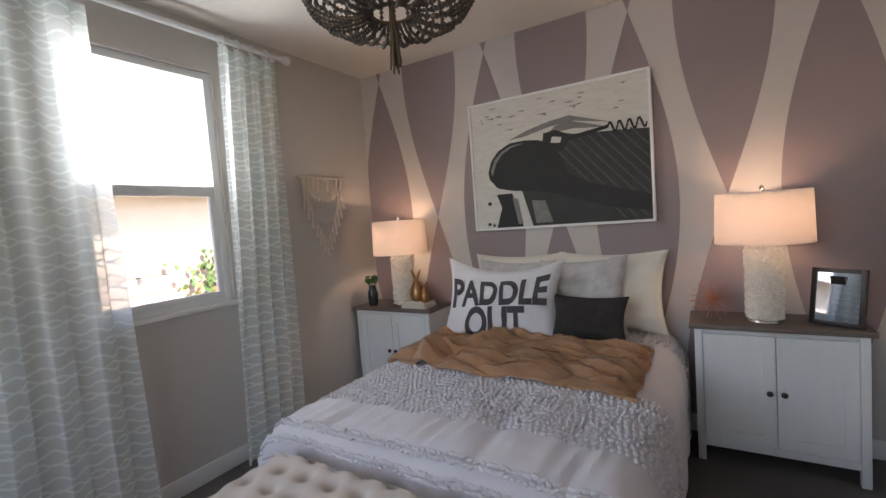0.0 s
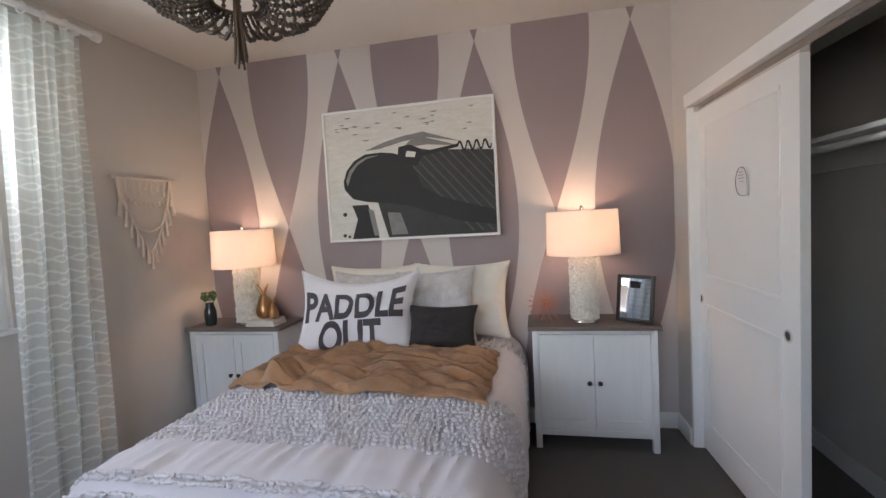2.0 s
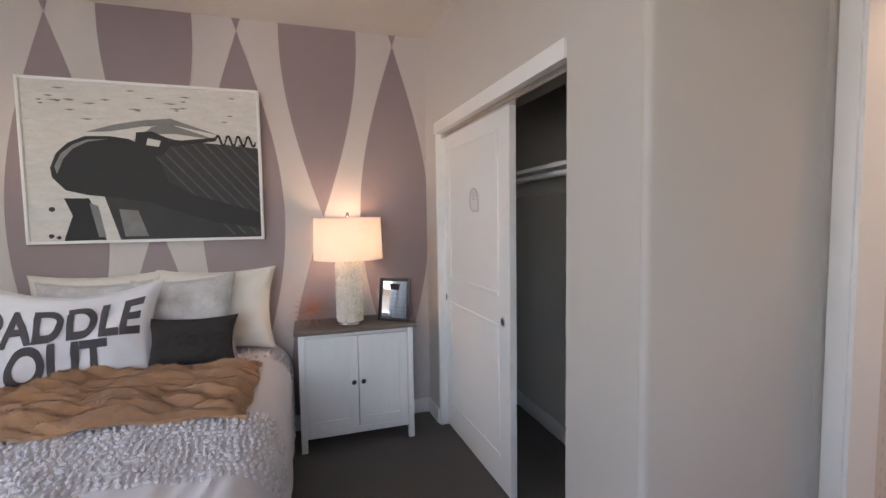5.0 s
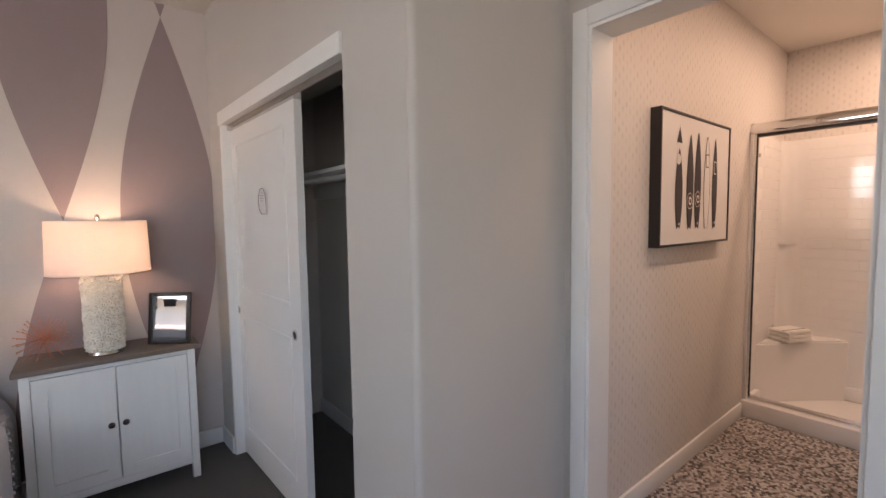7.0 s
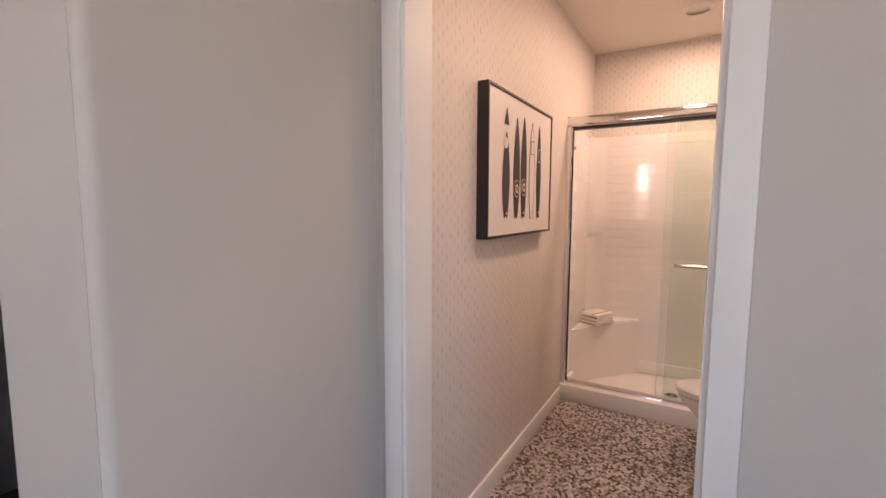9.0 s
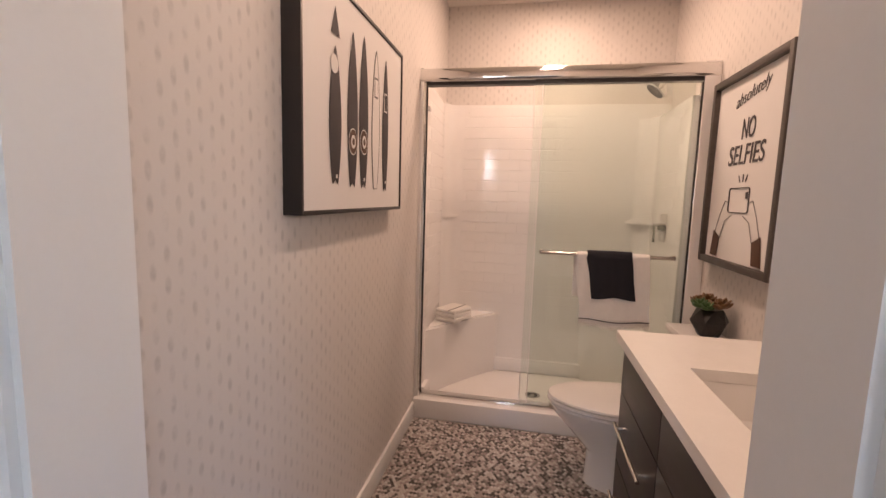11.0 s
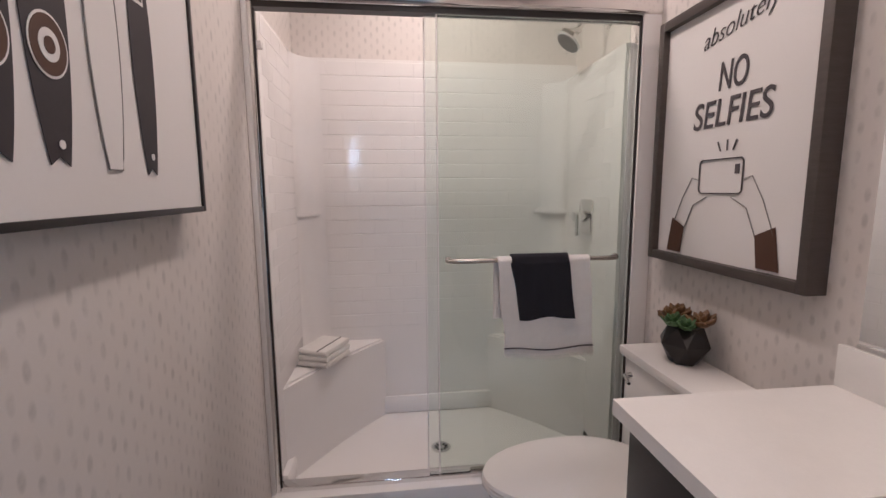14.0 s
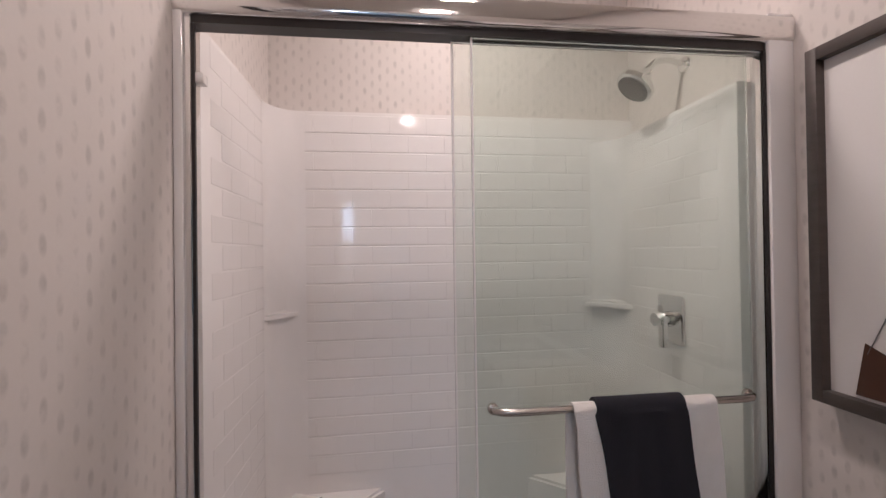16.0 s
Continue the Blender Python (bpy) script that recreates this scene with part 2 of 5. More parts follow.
GREYWOOD = material("grey brown wood frame", (0.070, 0.056, 0.050), 0.5, vary=0.25, scale=8, fine=70, bump=0.1, stretch=(1, 1, 8))
WALLPAPER = wallpaper()
ACRYLIC = material("glossy white acrylic", (0.82, 0.80, 0.79), 0.075, vary=0.01, scale=2, fine=8, bump=0.02)
PORCELAIN = material("white porcelain", (0.82, 0.80, 0.78), 0.1, vary=0.01, scale=2, fine=8, bump=0.01)
QUARTZ = material("white quartz", (0.80, 0.78, 0.76), 0.22, vary=0.03, scale=14, fine=160, bump=0.0)
ESPRESSO = material("espresso cabinet", (0.022, 0.020, 0.021), 0.4, vary=0.2, scale=3, fine=50, bump=0.04, stretch=(1, 1, 8))
GROUT = material("pale grout", (0.42, 0.40, 0.38), 0.9, vary=0.15, scale=20, bump=0.2)
MOSAIC = mosaic()
TOWELW = material("white terry", (0.80, 0.77, 0.73), 0.98, vary=0.05, scale=30, fine=350, bump=0.9, distance=0.004, sheen=0.3)
TOWELB = material("black terry", (0.014, 0.014, 0.020), 0.98, vary=0.3, scale=30, fine=350, bump=0.9, distance=0.004)
POT = material("black faceted ceramic", (0.012, 0.010, 0.010), 0.35, vary=0.2, bump=0.05)
MIRROR = material("mirror silver", (0.86, 0.88, 0.87), 0.012, 1.0, vary=0.0, bump=0)
PHOTOGLASS = material("dark reflective photo glass", (0.42, 0.48, 0.56), 0.03, 1.0, vary=0.0, bump=0)
GLASS = glass("clear glass")
SHOWERGLASS = glass("green shower glass", (0.945, 0.972, 0.955))
SHEER = sheer("sheer curtain")
SHADE = shade_cloth()
STUCCO = material("tan stucco", (0.55, 0.47, 0.38), 0.9, vary=0.08, scale=3, fine=60, bump=0.4)
ROOFTILE = material("grey roof tile", (0.22, 0.20, 0.19), 0.8, vary=0.2, scale=4, fine=40, bump=0.4, stretch=(1, 1, 6))
BLOCK = material("pink concrete block", (0.50, 0.40, 0.33), 0.9, vary=0.12, scale=6, fine=60, bump=0.4)
SOIL = material("yard gravel", (0.36, 0.30, 0.24), 0.95, vary=0.2, scale=4, fine=50, bump=0.6)
IVY = material("ivy leaf", (0.07, 0.13, 0.035), 0.5, vary=0.5, scale=9, bump=0.1)
IVYRUST = material("rusty ivy leaf", (0.30, 0.16, 0.05), 0.6, vary=0.4, scale=9, bump=0.1)
GLOW = bpy.data.materials.new("lit diffuser")
GLOW.use_nodes = True
GLOW.node_tree.nodes["Principled BSDF"].inputs["Emission Color"].default_value = (1, 0.82, 0.62, 1)
GLOW.node_tree.nodes["Principled BSDF"].inputs["Emission Strength"].default_value = 0.6


# ---- mesh helpers ----
def box(bm, x0, x1, y0, y1, z0, z1, bevel=0.0):
    vs = bmesh.ops.create_cube(bm, size=1, matrix=Matrix.Translation(((x0 + x1) / 2, (y0 + y1) / 2, (z0 + z1) / 2)) @ Matrix.Diagonal((x1 - x0, y1 - y0, z1 - z0, 1)))["verts"]
    if bevel:
        es = list({e for v in vs for e in v.link_edges})
        bmesh.ops.bevel(bm, geom=es, offset=bevel, segments=2, profile=0.6, affect="EDGES")
    return bm


def boxes(*rows, bevel=0.0):
    bm = bmesh.new()
    for r in rows:
        box(bm, *r, bevel=bevel)
    return bm


def lathe(profile, seg=32, wobble=None):
    """A solid of revolution round z from (radius, height) rows."""
    bm = bmesh.new()
    rings = []
    for r, z in profile:
        ring = []
        for k in range(seg):
            a = 2 * math.pi * k / seg
            q = r + (wobble(a, z, r) if wobble else 0)
            ring.append(bm.verts.new((q * math.cos(a), q * math.sin(a), z)))
        rings.append(ring)
    for a, b in zip(rings, rings[1:]):
        for k in range(seg):
            bm.faces.new((a[k], a[(k + 1) % seg], b[(k + 1) % seg], b[k]))
    bm.faces.new(rings[0][::-1])
    bm.faces.new(rings[-1])
    return bm


def tube(points, radius, seg=8, bm=None, cap=True):
    """A tube along points; radius is a number or a list."""
    bm = bm or bmesh.new()
    pts = [Vector(p) for p in points]
    rings = []
    up = Vector((0, 0, 1))
    for i, p in enumerate(pts):
        d = (pts[min(i + 1, len(pts) - 1)] - pts[max(i - 1, 0)]).normalized()
        ref = up if abs(d.dot(up)) < 0.95 else Vector((1, 0, 0))
        a = d.cross(ref).normalized()
        b = d.cross(a)
        r = radius[i] if isinstance(radius, (list, tuple)) else radius
        rings.append([bm.verts.new(p + (a * math.cos(2 * math.pi * k / seg) + b * math.sin(2 * math.pi * k / seg)) * r) for k in range(seg)])
    for a, b in zip(rings, rings[1:]):
        for k in range(seg):
            bm.faces.new((a[k], a[(k + 1) % seg], b[(k + 1) % seg], b[k]))
    if cap:
        bm.faces.new(rings[0][::-1])
        bm.faces.new(rings[-1])
    return bm


def sheet(nu, nv, f, thick=0.0):
    """A grid of f(u, v), u and v from 0 to 1, with a thickness along its normals."""
    bm = bmesh.new()
    g = [[bm.verts.new(f(i / nu, j / nv)) for j in range(nv + 1)] for i in range(nu + 1)]
    for i in range(nu):
        for j in range(nv):
            bm.faces.new((g[i][j], g[i + 1][j], g[i + 1][j + 1], g[i][j + 1]))
    if thick:
        bm.normal_update()
        back = [[bm.verts.new(p.co + p.normal * thick) for p in row] for row in g]
        for i in range(nu):
            for j in range(nv):
                bm.faces.new((back[i][j], back[i][j + 1], back[i + 1][j + 1], back[i + 1][j]))
        rim = [(i, 0) for i in range(nu)] + [(nu, j) for j in range(nv)] + [(i, nv) for i in range(nu, 0, -1)] + [(0, j) for j in range(nv, 0, -1)]
        for (i, j), (k, l) in zip(rim, rim[1:] + rim[:1]):
            bm.faces.new((g[i][j], back[i][j], back[k][l], g[k][l]))
    return bm


def moved(bm, m):
    bmesh.ops.transform(bm, matrix=m, verts=bm.verts)
    return bm


def flat(points, depth=0.001):
    """A thin plate from (x, z) outline points in the plane y = 0, facing -y."""
    bm = bmesh.new()
    f = bm.faces.new([bm.verts.new((x, 0, z)) for x, z in points])
    f.normal_update()
    if f.normal.y > 0:
        f.normal_flip()
    bmesh.ops.solidify(bm, geom=[f], thickness=-depth)
    bmesh.ops.triangulate(bm, faces=bm.faces[:])
    return bm


def lettering(words, size, depth=0.001, shear=0.0, weight=0.02):
    """Words as a mesh in the plane y = 0, facing -y, centred."""
    cu = bpy.data.curves.new("words", "FONT")
    cu.body, cu.size, cu.extrude, cu.shear, cu.align_x, cu.align_y, cu.offset = words, size, depth, shear, "CENTER", "CENTER", size * weight
    ob = bpy.data.objects.new("words", cu)
    scene.collection.objects.link(ob)
    me = bpy.data.meshes.new_from_object(ob.evaluated_get(bpy.context.evaluated_depsgraph_get()))
    bpy.data.objects.remove(ob)
    bm = bmesh.new()
    bm.from_mesh(me)
    return moved(bm, pose(0, 0, 0, 90, 0, 0))


def finish(bm, name, mat, smooth=True):
    bmesh.ops.recalc_face_normals(bm, faces=bm.faces[:])
    me = bpy.data.meshes.new(name)
    bm.to_mesh(me)
    bm.free()
    me.materials.append(mat)
    if smooth:
        me.shade_smooth()
        me.set_sharp_from_angle(angle=radians(38))
    return me


def part(name, bm, mat, parent, label="", smooth=True):
    ob = new(name, finish(bm, name, mat, smooth))
    ob.parent = parent
    if label:
        ob["label"] = label
    return ob


def thing(name, label, category, m=None, group="", kind=""):
    ob = new(name)
    ob.empty_display_size = 0.05
    ob.matrix_world = m or Matrix()
    return tagged(ob, label, category, group, kind)


def solid(name, bm, mat, label, category, m=None, group="", kind="", smooth=True):
    ob = new(name, finish(bm, name, mat, smooth))
    ob.matrix_world = m or Matrix()
    return tagged(ob, label, category, group, kind)


def structure(name, bm, mat, label, category="wall", smooth=True):
    return solid(name, bm, mat, label, category, kind="structure", smooth=smooth)


def sheared(bm):
    """Follows the closet wall, which runs a little out of square."""
    for v in bm.verts:
        v.co.x += (3.79 - v.co.y) * SKEW
    return bm


# ---- plan ----
SKEW = 0.042
W, E, N, S, H = -1.575, 1.86, 3.79, -1.3, 2.74      # bedroom
HALL, DOORX, DOORIN = 1.70, 2.67, 2.80              # niche wall, bath door wall
BL, BR, BE = 1.72, 0.15, 5.66                       # bathroom walls
OPEN0, OPEN1, DOORTOP = 0.825, 1.60, 2.14           # bath door opening
CL0, CL1, CLTOP = 2.085, 3.56, 2.022                 # closet opening
WY0, WY1, WZ0, WZ1 = 1.61, 2.385, 1.03, 2.45        # window opening

structure("floor", boxes((W - 0.15, DOORX + 0.06, S - 0.15, N + 0.15, -0.12, 0)), CARPET, "grey brown carpet on the bedroom floor", "carpet")
structure("ceiling", boxes((W - 0.15, DOORIN, S - 0.15, N + 0.15, H, H + 0.15)), CEIL, "warm off-white painted bedroom ceiling", "ceiling")
structure("ceiling_2", boxes((DOORIN, BE + 0.15, BR - 0.15, BL + 0.12, H, H + 0.15)), CEIL, "off-white painted bathroom ceiling", "ceiling")
wall_n = structure("wall_north", boxes((W - 0.15, DOORX, N, N + 0.15, 0, H)), MURAL_LIGHT, "pale bedroom wall with mauve leaf mural")
structure("wall_west", boxes((W - 0.15, W, S, WY0, 0, H), (W - 0.15, W, WY1, N, 0, H), (W - 0.15, W, WY0, WY1, 0, WZ0), (W - 0.15, W, WY0, WY1, WZ1, H)), PAINT, "greige painted wall with a window")
# The opening in this unseen wall is made for the fill lamp.
structure("wall_south", boxes((W - 0.15, -1.25, S - 0.15, S, 0, H), (1.05, DOORIN, S - 0.15, S, 0, H), (-1.25, 1.05, S - 0.15, S, 0, 1.05), (-1.25, 1.05, S - 0.15, S, 2.43, H)), PAINT, "greige painted bedroom wall with opening added for fill light")
structure("wall_closet", sheared(boxes((E, E + 0.12, CL1, N, 0, H))), PAINT, "greige painted wall beside the closet")
structure("wall_closet_header", sheared(boxes((E, E + 0.12, CL0, CL1, CLTOP + 0.01, H))), PAINT, "greige painted wall above the closet")
structure("wall_closet_end", sheared(boxes((E, E + 0.12, HALL + 0.022, CL0, 0, H))), PAINT, "greige painted end wall of closet")
# niche wall with a rounded outer corner
EX = E + (N - HALL) * SKEW
bm = boxes((EX + 0.022, DOORX, HALL, HALL + 0.12, 0, H))
tube([(EX + 0.022, HALL + 0.022, 0), (EX + 0.022, HALL + 0.022, H)], 0.022, 24, bm)
structure("wall_niche", bm, PAINT, "greige painted wall with rounded corner")
structure("wall_door", boxes((DOORX, DOORIN, S, OPEN0, 0, H), (DOORX, DOORIN, OPEN1, HALL + 0.12, 0, H), (DOORX, DOORIN, OPEN0, OPEN1, DOORTOP, H)), PAINT, "greige painted wall with bathroom doorway")
structure("wall_closet_back", boxes((2.55, 2.67, HALL + 0.12, N, 0, H)), PAINT, "greige painted closet wall")
structure("wall_bath_left", boxes((DOORIN, BE + 0.12, BL, BL + 0.12, 0, H)), WALLPAPER, "pale wallpaper with grey brush dabs")
structure("wall_bath_right", boxes((DOORIN, BE + 0.12, BR - 0.12, BR, 0, H)), WALLPAPER, "pale wallpaper with grey brush dabs")
structure("wall_bath_back", boxes((BE, BE + 0.12, BR, BL, 0, H)), WALLPAPER, "pale wallpaper with grey brush dabs")
structure("wall_bath_front", boxes((DOORIN, DOORIN + 0.004, BR, OPEN0 - 0.02, 0, H), (DOORIN, DOORIN + 0.004, OPEN1 + 0.02, BL, 0, H), (DOORIN, DOORIN + 0.004, OPEN0 - 0.02, OPEN1 + 0.02, DOORTOP + 0.02, H)), WALLPAPER, "pale wallpaper with grey brush dabs")
bath_floor = structure("floor_2", boxes((DOORX + 0.06, BE + 0.12, BR - 0.12, BL + 0.12, -0.12, -0.004)), GROUT, "grey brown mosaic tile bathroom floor", "tile floor")

# baseboards
BB = 0.105
bm = boxes((W, W + 0.014, S, N, 0, BB), (W, E, N - 0.014, N, 0, BB),
           (EX + 0.02, DOORX, HALL - 0.014, HALL, 0, BB), (DOORX - 0.014, DOORX, S, OPEN0 - 0.066, 0, BB), (W, DOORX, S, S + 0.014, 0, BB), bevel=0.004)
structure("baseboard", bm, WHITE, "white painted baseboard", "baseboard")
structure("baseboard_4", sheared(boxes((E - 0.014, E, CL1 + 0.005, N, 0, BB), (E - 0.014, E, HALL + 0.02, CL0, 0, BB), bevel=0.004)), WHITE, "white painted baseboard by the closet", "baseboard")
structure("baseboard_2", boxes((DOORIN + 0.02, 4.81, BL - 0.014, BL, 0, 0.1), bevel=0.004), WHITE, "white painted bathroom baseboard", "baseboard")
structure("baseboard_3", boxes((2.535, 2.55, 1.83, N, 0, BB), (E + 0.12, 2.535, HALL + 0.12, HALL + 0.134, 0, BB), bevel=0.003), WHITE, "white painted closet baseboard", "baseboard")

# mural: two families of leaf shapes, half a metre apart
def leaf(cx, z0, z1):
    half = lambda z: 0.25 * math.sin(math.pi * (z - z0) / (z1 - z0))
    lo, hi = max(z0, 0.11), min(z1, H - 0.002)
    zs = [lo + (hi - lo) * k / 36 for k in range(37)]
    left = [(max(cx - max(half(z), 0.0005), W + 0.002), z) for z in zs]
    right = [(min(cx + max(half(z), 0.0005), E - 0.002), z) for z in zs]
    return flat(left + right[::-1], 0.0015)


for k in range(4):
    cx = -1.375 + k * 1.0
    for c, z0, z1 in ((cx, 0.26, 2.66), (cx, 2.66, 5.06), (cx + 0.5, 1.47, 3.87), (cx + 0.5, -0.93, 1.47)):
        if c < E - 0.02:
            part("mural_leaf", moved(leaf(c, z0, z1), pose(0, N - 0.001, 0)), MAUVE, wall_n, smooth=False)

# closet header, jamb, shelf, rod
ct = thing("closet_trim", "white painted closet header and jambs", "closet trim", kind="structure")
part("header", sheared(boxes((E - 0.012, E + 0.03, CL0 - 0.0, CL1 + 0.01, CLTOP, CLTOP + 0.075), bevel=0.003)), WHITE, ct)
part("jamb", sheared(boxes((E - 0.003, E + 0.12, CL1 - 0.02, CL1 + 0.003, 0, CLTOP))), WHITE, ct)
part("track", sheared(boxes((E + 0.03, E + 0.12, CL0, CL1 - 0.02, CLTOP - 0.03, CLTOP + 0.008))), NICKEL, ct)
cd = thing("closet_door", "white two-panel sliding closet door, slid half open", "closet door", pose(E + 0.098, 3.10, 0.012, 0, 0, 2.4))
bm = boxes((-0.018, 0.018, -0.48, 0.48, 0, 2.0))
part("slab", bm, WHITE, cd, smooth=False)


def rail_panel(name, y0, y1, z0, z1):
    w = 0.022
    bm = bmesh.new()
    for a in ((y0, y1, z0, z0 + w), (y0, y1, z1 - w, z1), (y0, y0 + w, z0 + w, z1 - w), (y1 - w, y1, z0 + w, z1 - w)):
        box(bm, -0.023, -0.018, *a, bevel=0.002)
    part(name, bm, WHITE, cd)


rail_panel("upper_panel_moulding", -0.36, 0.36, 1.03, 1.90)
rail_panel("lower_panel_moulding", -0.36, 0.36, 0.16, 0.88)
pull = part("finger_pull", moved(lathe([(0.027, 0), (0.027, 0.004), (0.019, 0.004), (0.017, 0.001)], 24), pose(-0.0185, -0.405, 0.90, 0, -90, 0)), CHROME, cd, "round chrome finger pull")
part("pull_cup", moved(lathe([(0.019, 0), (0.018, 0.0022), (0.006, 0.0012)], 20), pose(-0.0185, -0.405, 0.90, 0, -90, 0)), DARKMETAL, pull)
pull = part("finger_pull", moved(lathe([(0.027, 0), (0.027, 0.004), (0.019, 0.004), (0.017, 0.001)], 24), pose(-0.0185, 0.43, 0.90, 0, -90, 0)), CHROME, cd, "round chrome finger pull")
part("pull_cup", moved(lathe([(0.019, 0), (0.018, 0.0022), (0.006, 0.0012)], 20), pose(-0.0185, 0.43, 0.90, 0, -90, 0)), DARKMETAL, pull)
def bubble(r):
    """A round plaque with a squared corner at its foot."""
    return [(r * math.cos(a), 1.25 * r * math.sin(a)) for a in [-math.pi * (0.5 + 1.5 * k / 26) for k in range(27)]] + [(r, -1.25 * r)]


plaque = solid("door_plaque", flat(bubble(0.056), 0.004), PAPER, "white rounded paper plaque on closet door", "plaque", pose(E + 0.076, 3.03, 1.555, 0, 0, -87.6))
rim = bubble(0.053)
part("printed_outline", tube([(x, -0.0045, z) for x, z in rim + rim[:1]], 0.0015, 5), INK, plaque)
for k, w_ in enumerate((0.016, 0.026, 0.028, 0.018)):
    part("printed_line", boxes((-w_, w_, -0.0052, -0.0042, 0.042 - k * 0.014, 0.0445 - k * 0.014)), ARTMID, plaque)
sh = thing("closet_shelf", "white closet shelf with hanging rod", "shelf")
part("board", boxes((2.2, 2.55, HALL + 0.12, N, 1.70, 1.72)), WHITE, sh)
part("hanging_rod", tube([(2.24, HALL + 0.12, 1.672), (2.24, N, 1.672)], 0.015, 14), WHITE, sh)
part("cleat", boxes((2.53, 2.55, HALL + 0.12, N, 1.60, 1.70)), WHITE, sh)

# bathroom door casing and jambs
dc = thing("door_1", "white painted bathroom door casing, no door leaf in view", "door frame", kind="structure")
CW = 0.062
for nm, x0, x1 in (("casing", DOORX - 0.016, DOORX), ("inner_casing", DOORIN + 0.004, DOORIN + 0.02)):
    part(nm, boxes((x0, x1, OPEN1, OPEN1 + CW, 0, DOORTOP + CW), bevel=0.004), WHITE, dc)
    part(nm, boxes((x0, x1, OPEN0 - CW, OPEN0, 0, DOORTOP + CW), bevel=0.004), WHITE, dc)
    part(nm, boxes((x0, x1, OPEN0, OPEN1, DOORTOP, DOORTOP + CW), bevel=0.004), WHITE, dc)
part("jamb", boxes((DOORX - 0.004, DOORIN + 0.008, OPEN1 - 0.012, OPEN1 + 0.004, 0, DOORTOP)), WHITE, dc)
part("jamb", boxes((DOORX - 0.004, DOORIN + 0.008, OPEN0 - 0.004, OPEN0 + 0.012, 0, DOORTOP)), WHITE, dc)
part("jamb", boxes((DOORX - 0.004, DOORIN + 0.008, OPEN0 + 0.012, OPEN1 - 0.012, DOORTOP - 0.012, DOORTOP + 0.004)), WHITE, dc)

# window
wi = thing("window_1", "white vinyl single-hung window, overexposed daylight", "window", pose(W - 0.06, 0, 0), kind="structure")
F = 0.045
part("window_frame", boxes((-0.04, 0.035, WY0, WY0 + F, WZ0, WZ1), (-0.04, 0.035, WY1 - F, WY1, WZ0, WZ1), (-0.04, 0.035, WY0 + F, WY1 - F, WZ0, WZ0 + F), (-0.04, 0.035, WY0 + F, WY1 - F, WZ1 - F, WZ1), bevel=0.004), VINYL, wi)
ZM = 1.725
part("meeting_rail", boxes((-0.03, 0.03, WY0 + F, WY1 - F, ZM - 0.03, ZM + 0.03), bevel=0.004), VINYL, wi)
part("sash", boxes((-0.005, 0.028, WY0 + F, WY0 + F + 0.03, WZ0 + F, ZM - 0.03), (-0.005, 0.028, WY1 - F - 0.03, WY1 - F, WZ0 + F, ZM - 0.03), (-0.005, 0.028, WY0 + F + 0.03, WY1 - F - 0.03, WZ0 + F, WZ0 + F + 0.03), bevel=0.003), VINYL, wi)
for z0, z1, x in ((WZ0 + F, ZM - 0.03, 0.008), (ZM + 0.03, WZ1 - F, -0.012)):
    part("pane", boxes((x, x + 0.004, WY0 + F, WY1 - F, z0, z1)), GLASS, wi).visible_shadow = False
part("latch", boxes((0.03, 0.045, 1.9, 1.98, ZM + 0.008, ZM + 0.022), bevel=0.004), VINYL, wi)
part("window_sill", boxes((0.035, 0.082, WY0 - 0.02, WY1 + 0.02, WZ0 - 0.02, WZ0 + 0.004), bevel=0.004), WHITE, wi)

# window added behind the walker to house the south fill lamp, never in view
wi2 = thing("unseen_fill_window", "unseen wide window added around the south fill light", "window", pose(-0.1, S - 0.12, 0), kind="structure")
part("window_frame", boxes((-1.15, -1.105, -0.02, 0.05, 1.05, 2.43), (1.105, 1.15, -0.02, 0.05, 1.05, 2.43), (-1.105, 1.105, -0.02, 0.05, 1.05, 1.095), (-1.105, 1.105, -0.02, 0.05, 2.385, 2.43)), VINYL, wi2)
part("mullion", boxes((-0.025, 0.025, -0.01, 0.09, 1.095, 2.385)), VINYL, wi2)

# outside
structure("ground", boxes((-60, W - 0.15, -60, 60, -0.5, -0.4)), SOIL, "sunlit gravel side yard", "ground")
bw = thing("block_wall", "sunlit tan block wall with ivy", "garden wall")
part("wall", boxes((-4.6, -4.4, -3, 9, -0.4, 1.28)), GROUT, bw)
bm0 = boxes((-0.012, 0.012, -0.195, 0.195, -0.095, 0.095), bevel=0.008)
me = finish(bm0, "block", BLOCK)
for r in range(8):
    for k in range(15):
        o = new("block", me)
        o.parent, o.location = bw, (-4.395, -1.2 + k * 0.4 + (r % 2) * 0.2, -0.25 + r * 0.2)
part("cap", boxes((-4.65, -4.35, -3, 9, 1.34, 1.4), bevel=0.01), BLOCK, bw)
rnd = random.Random(4)
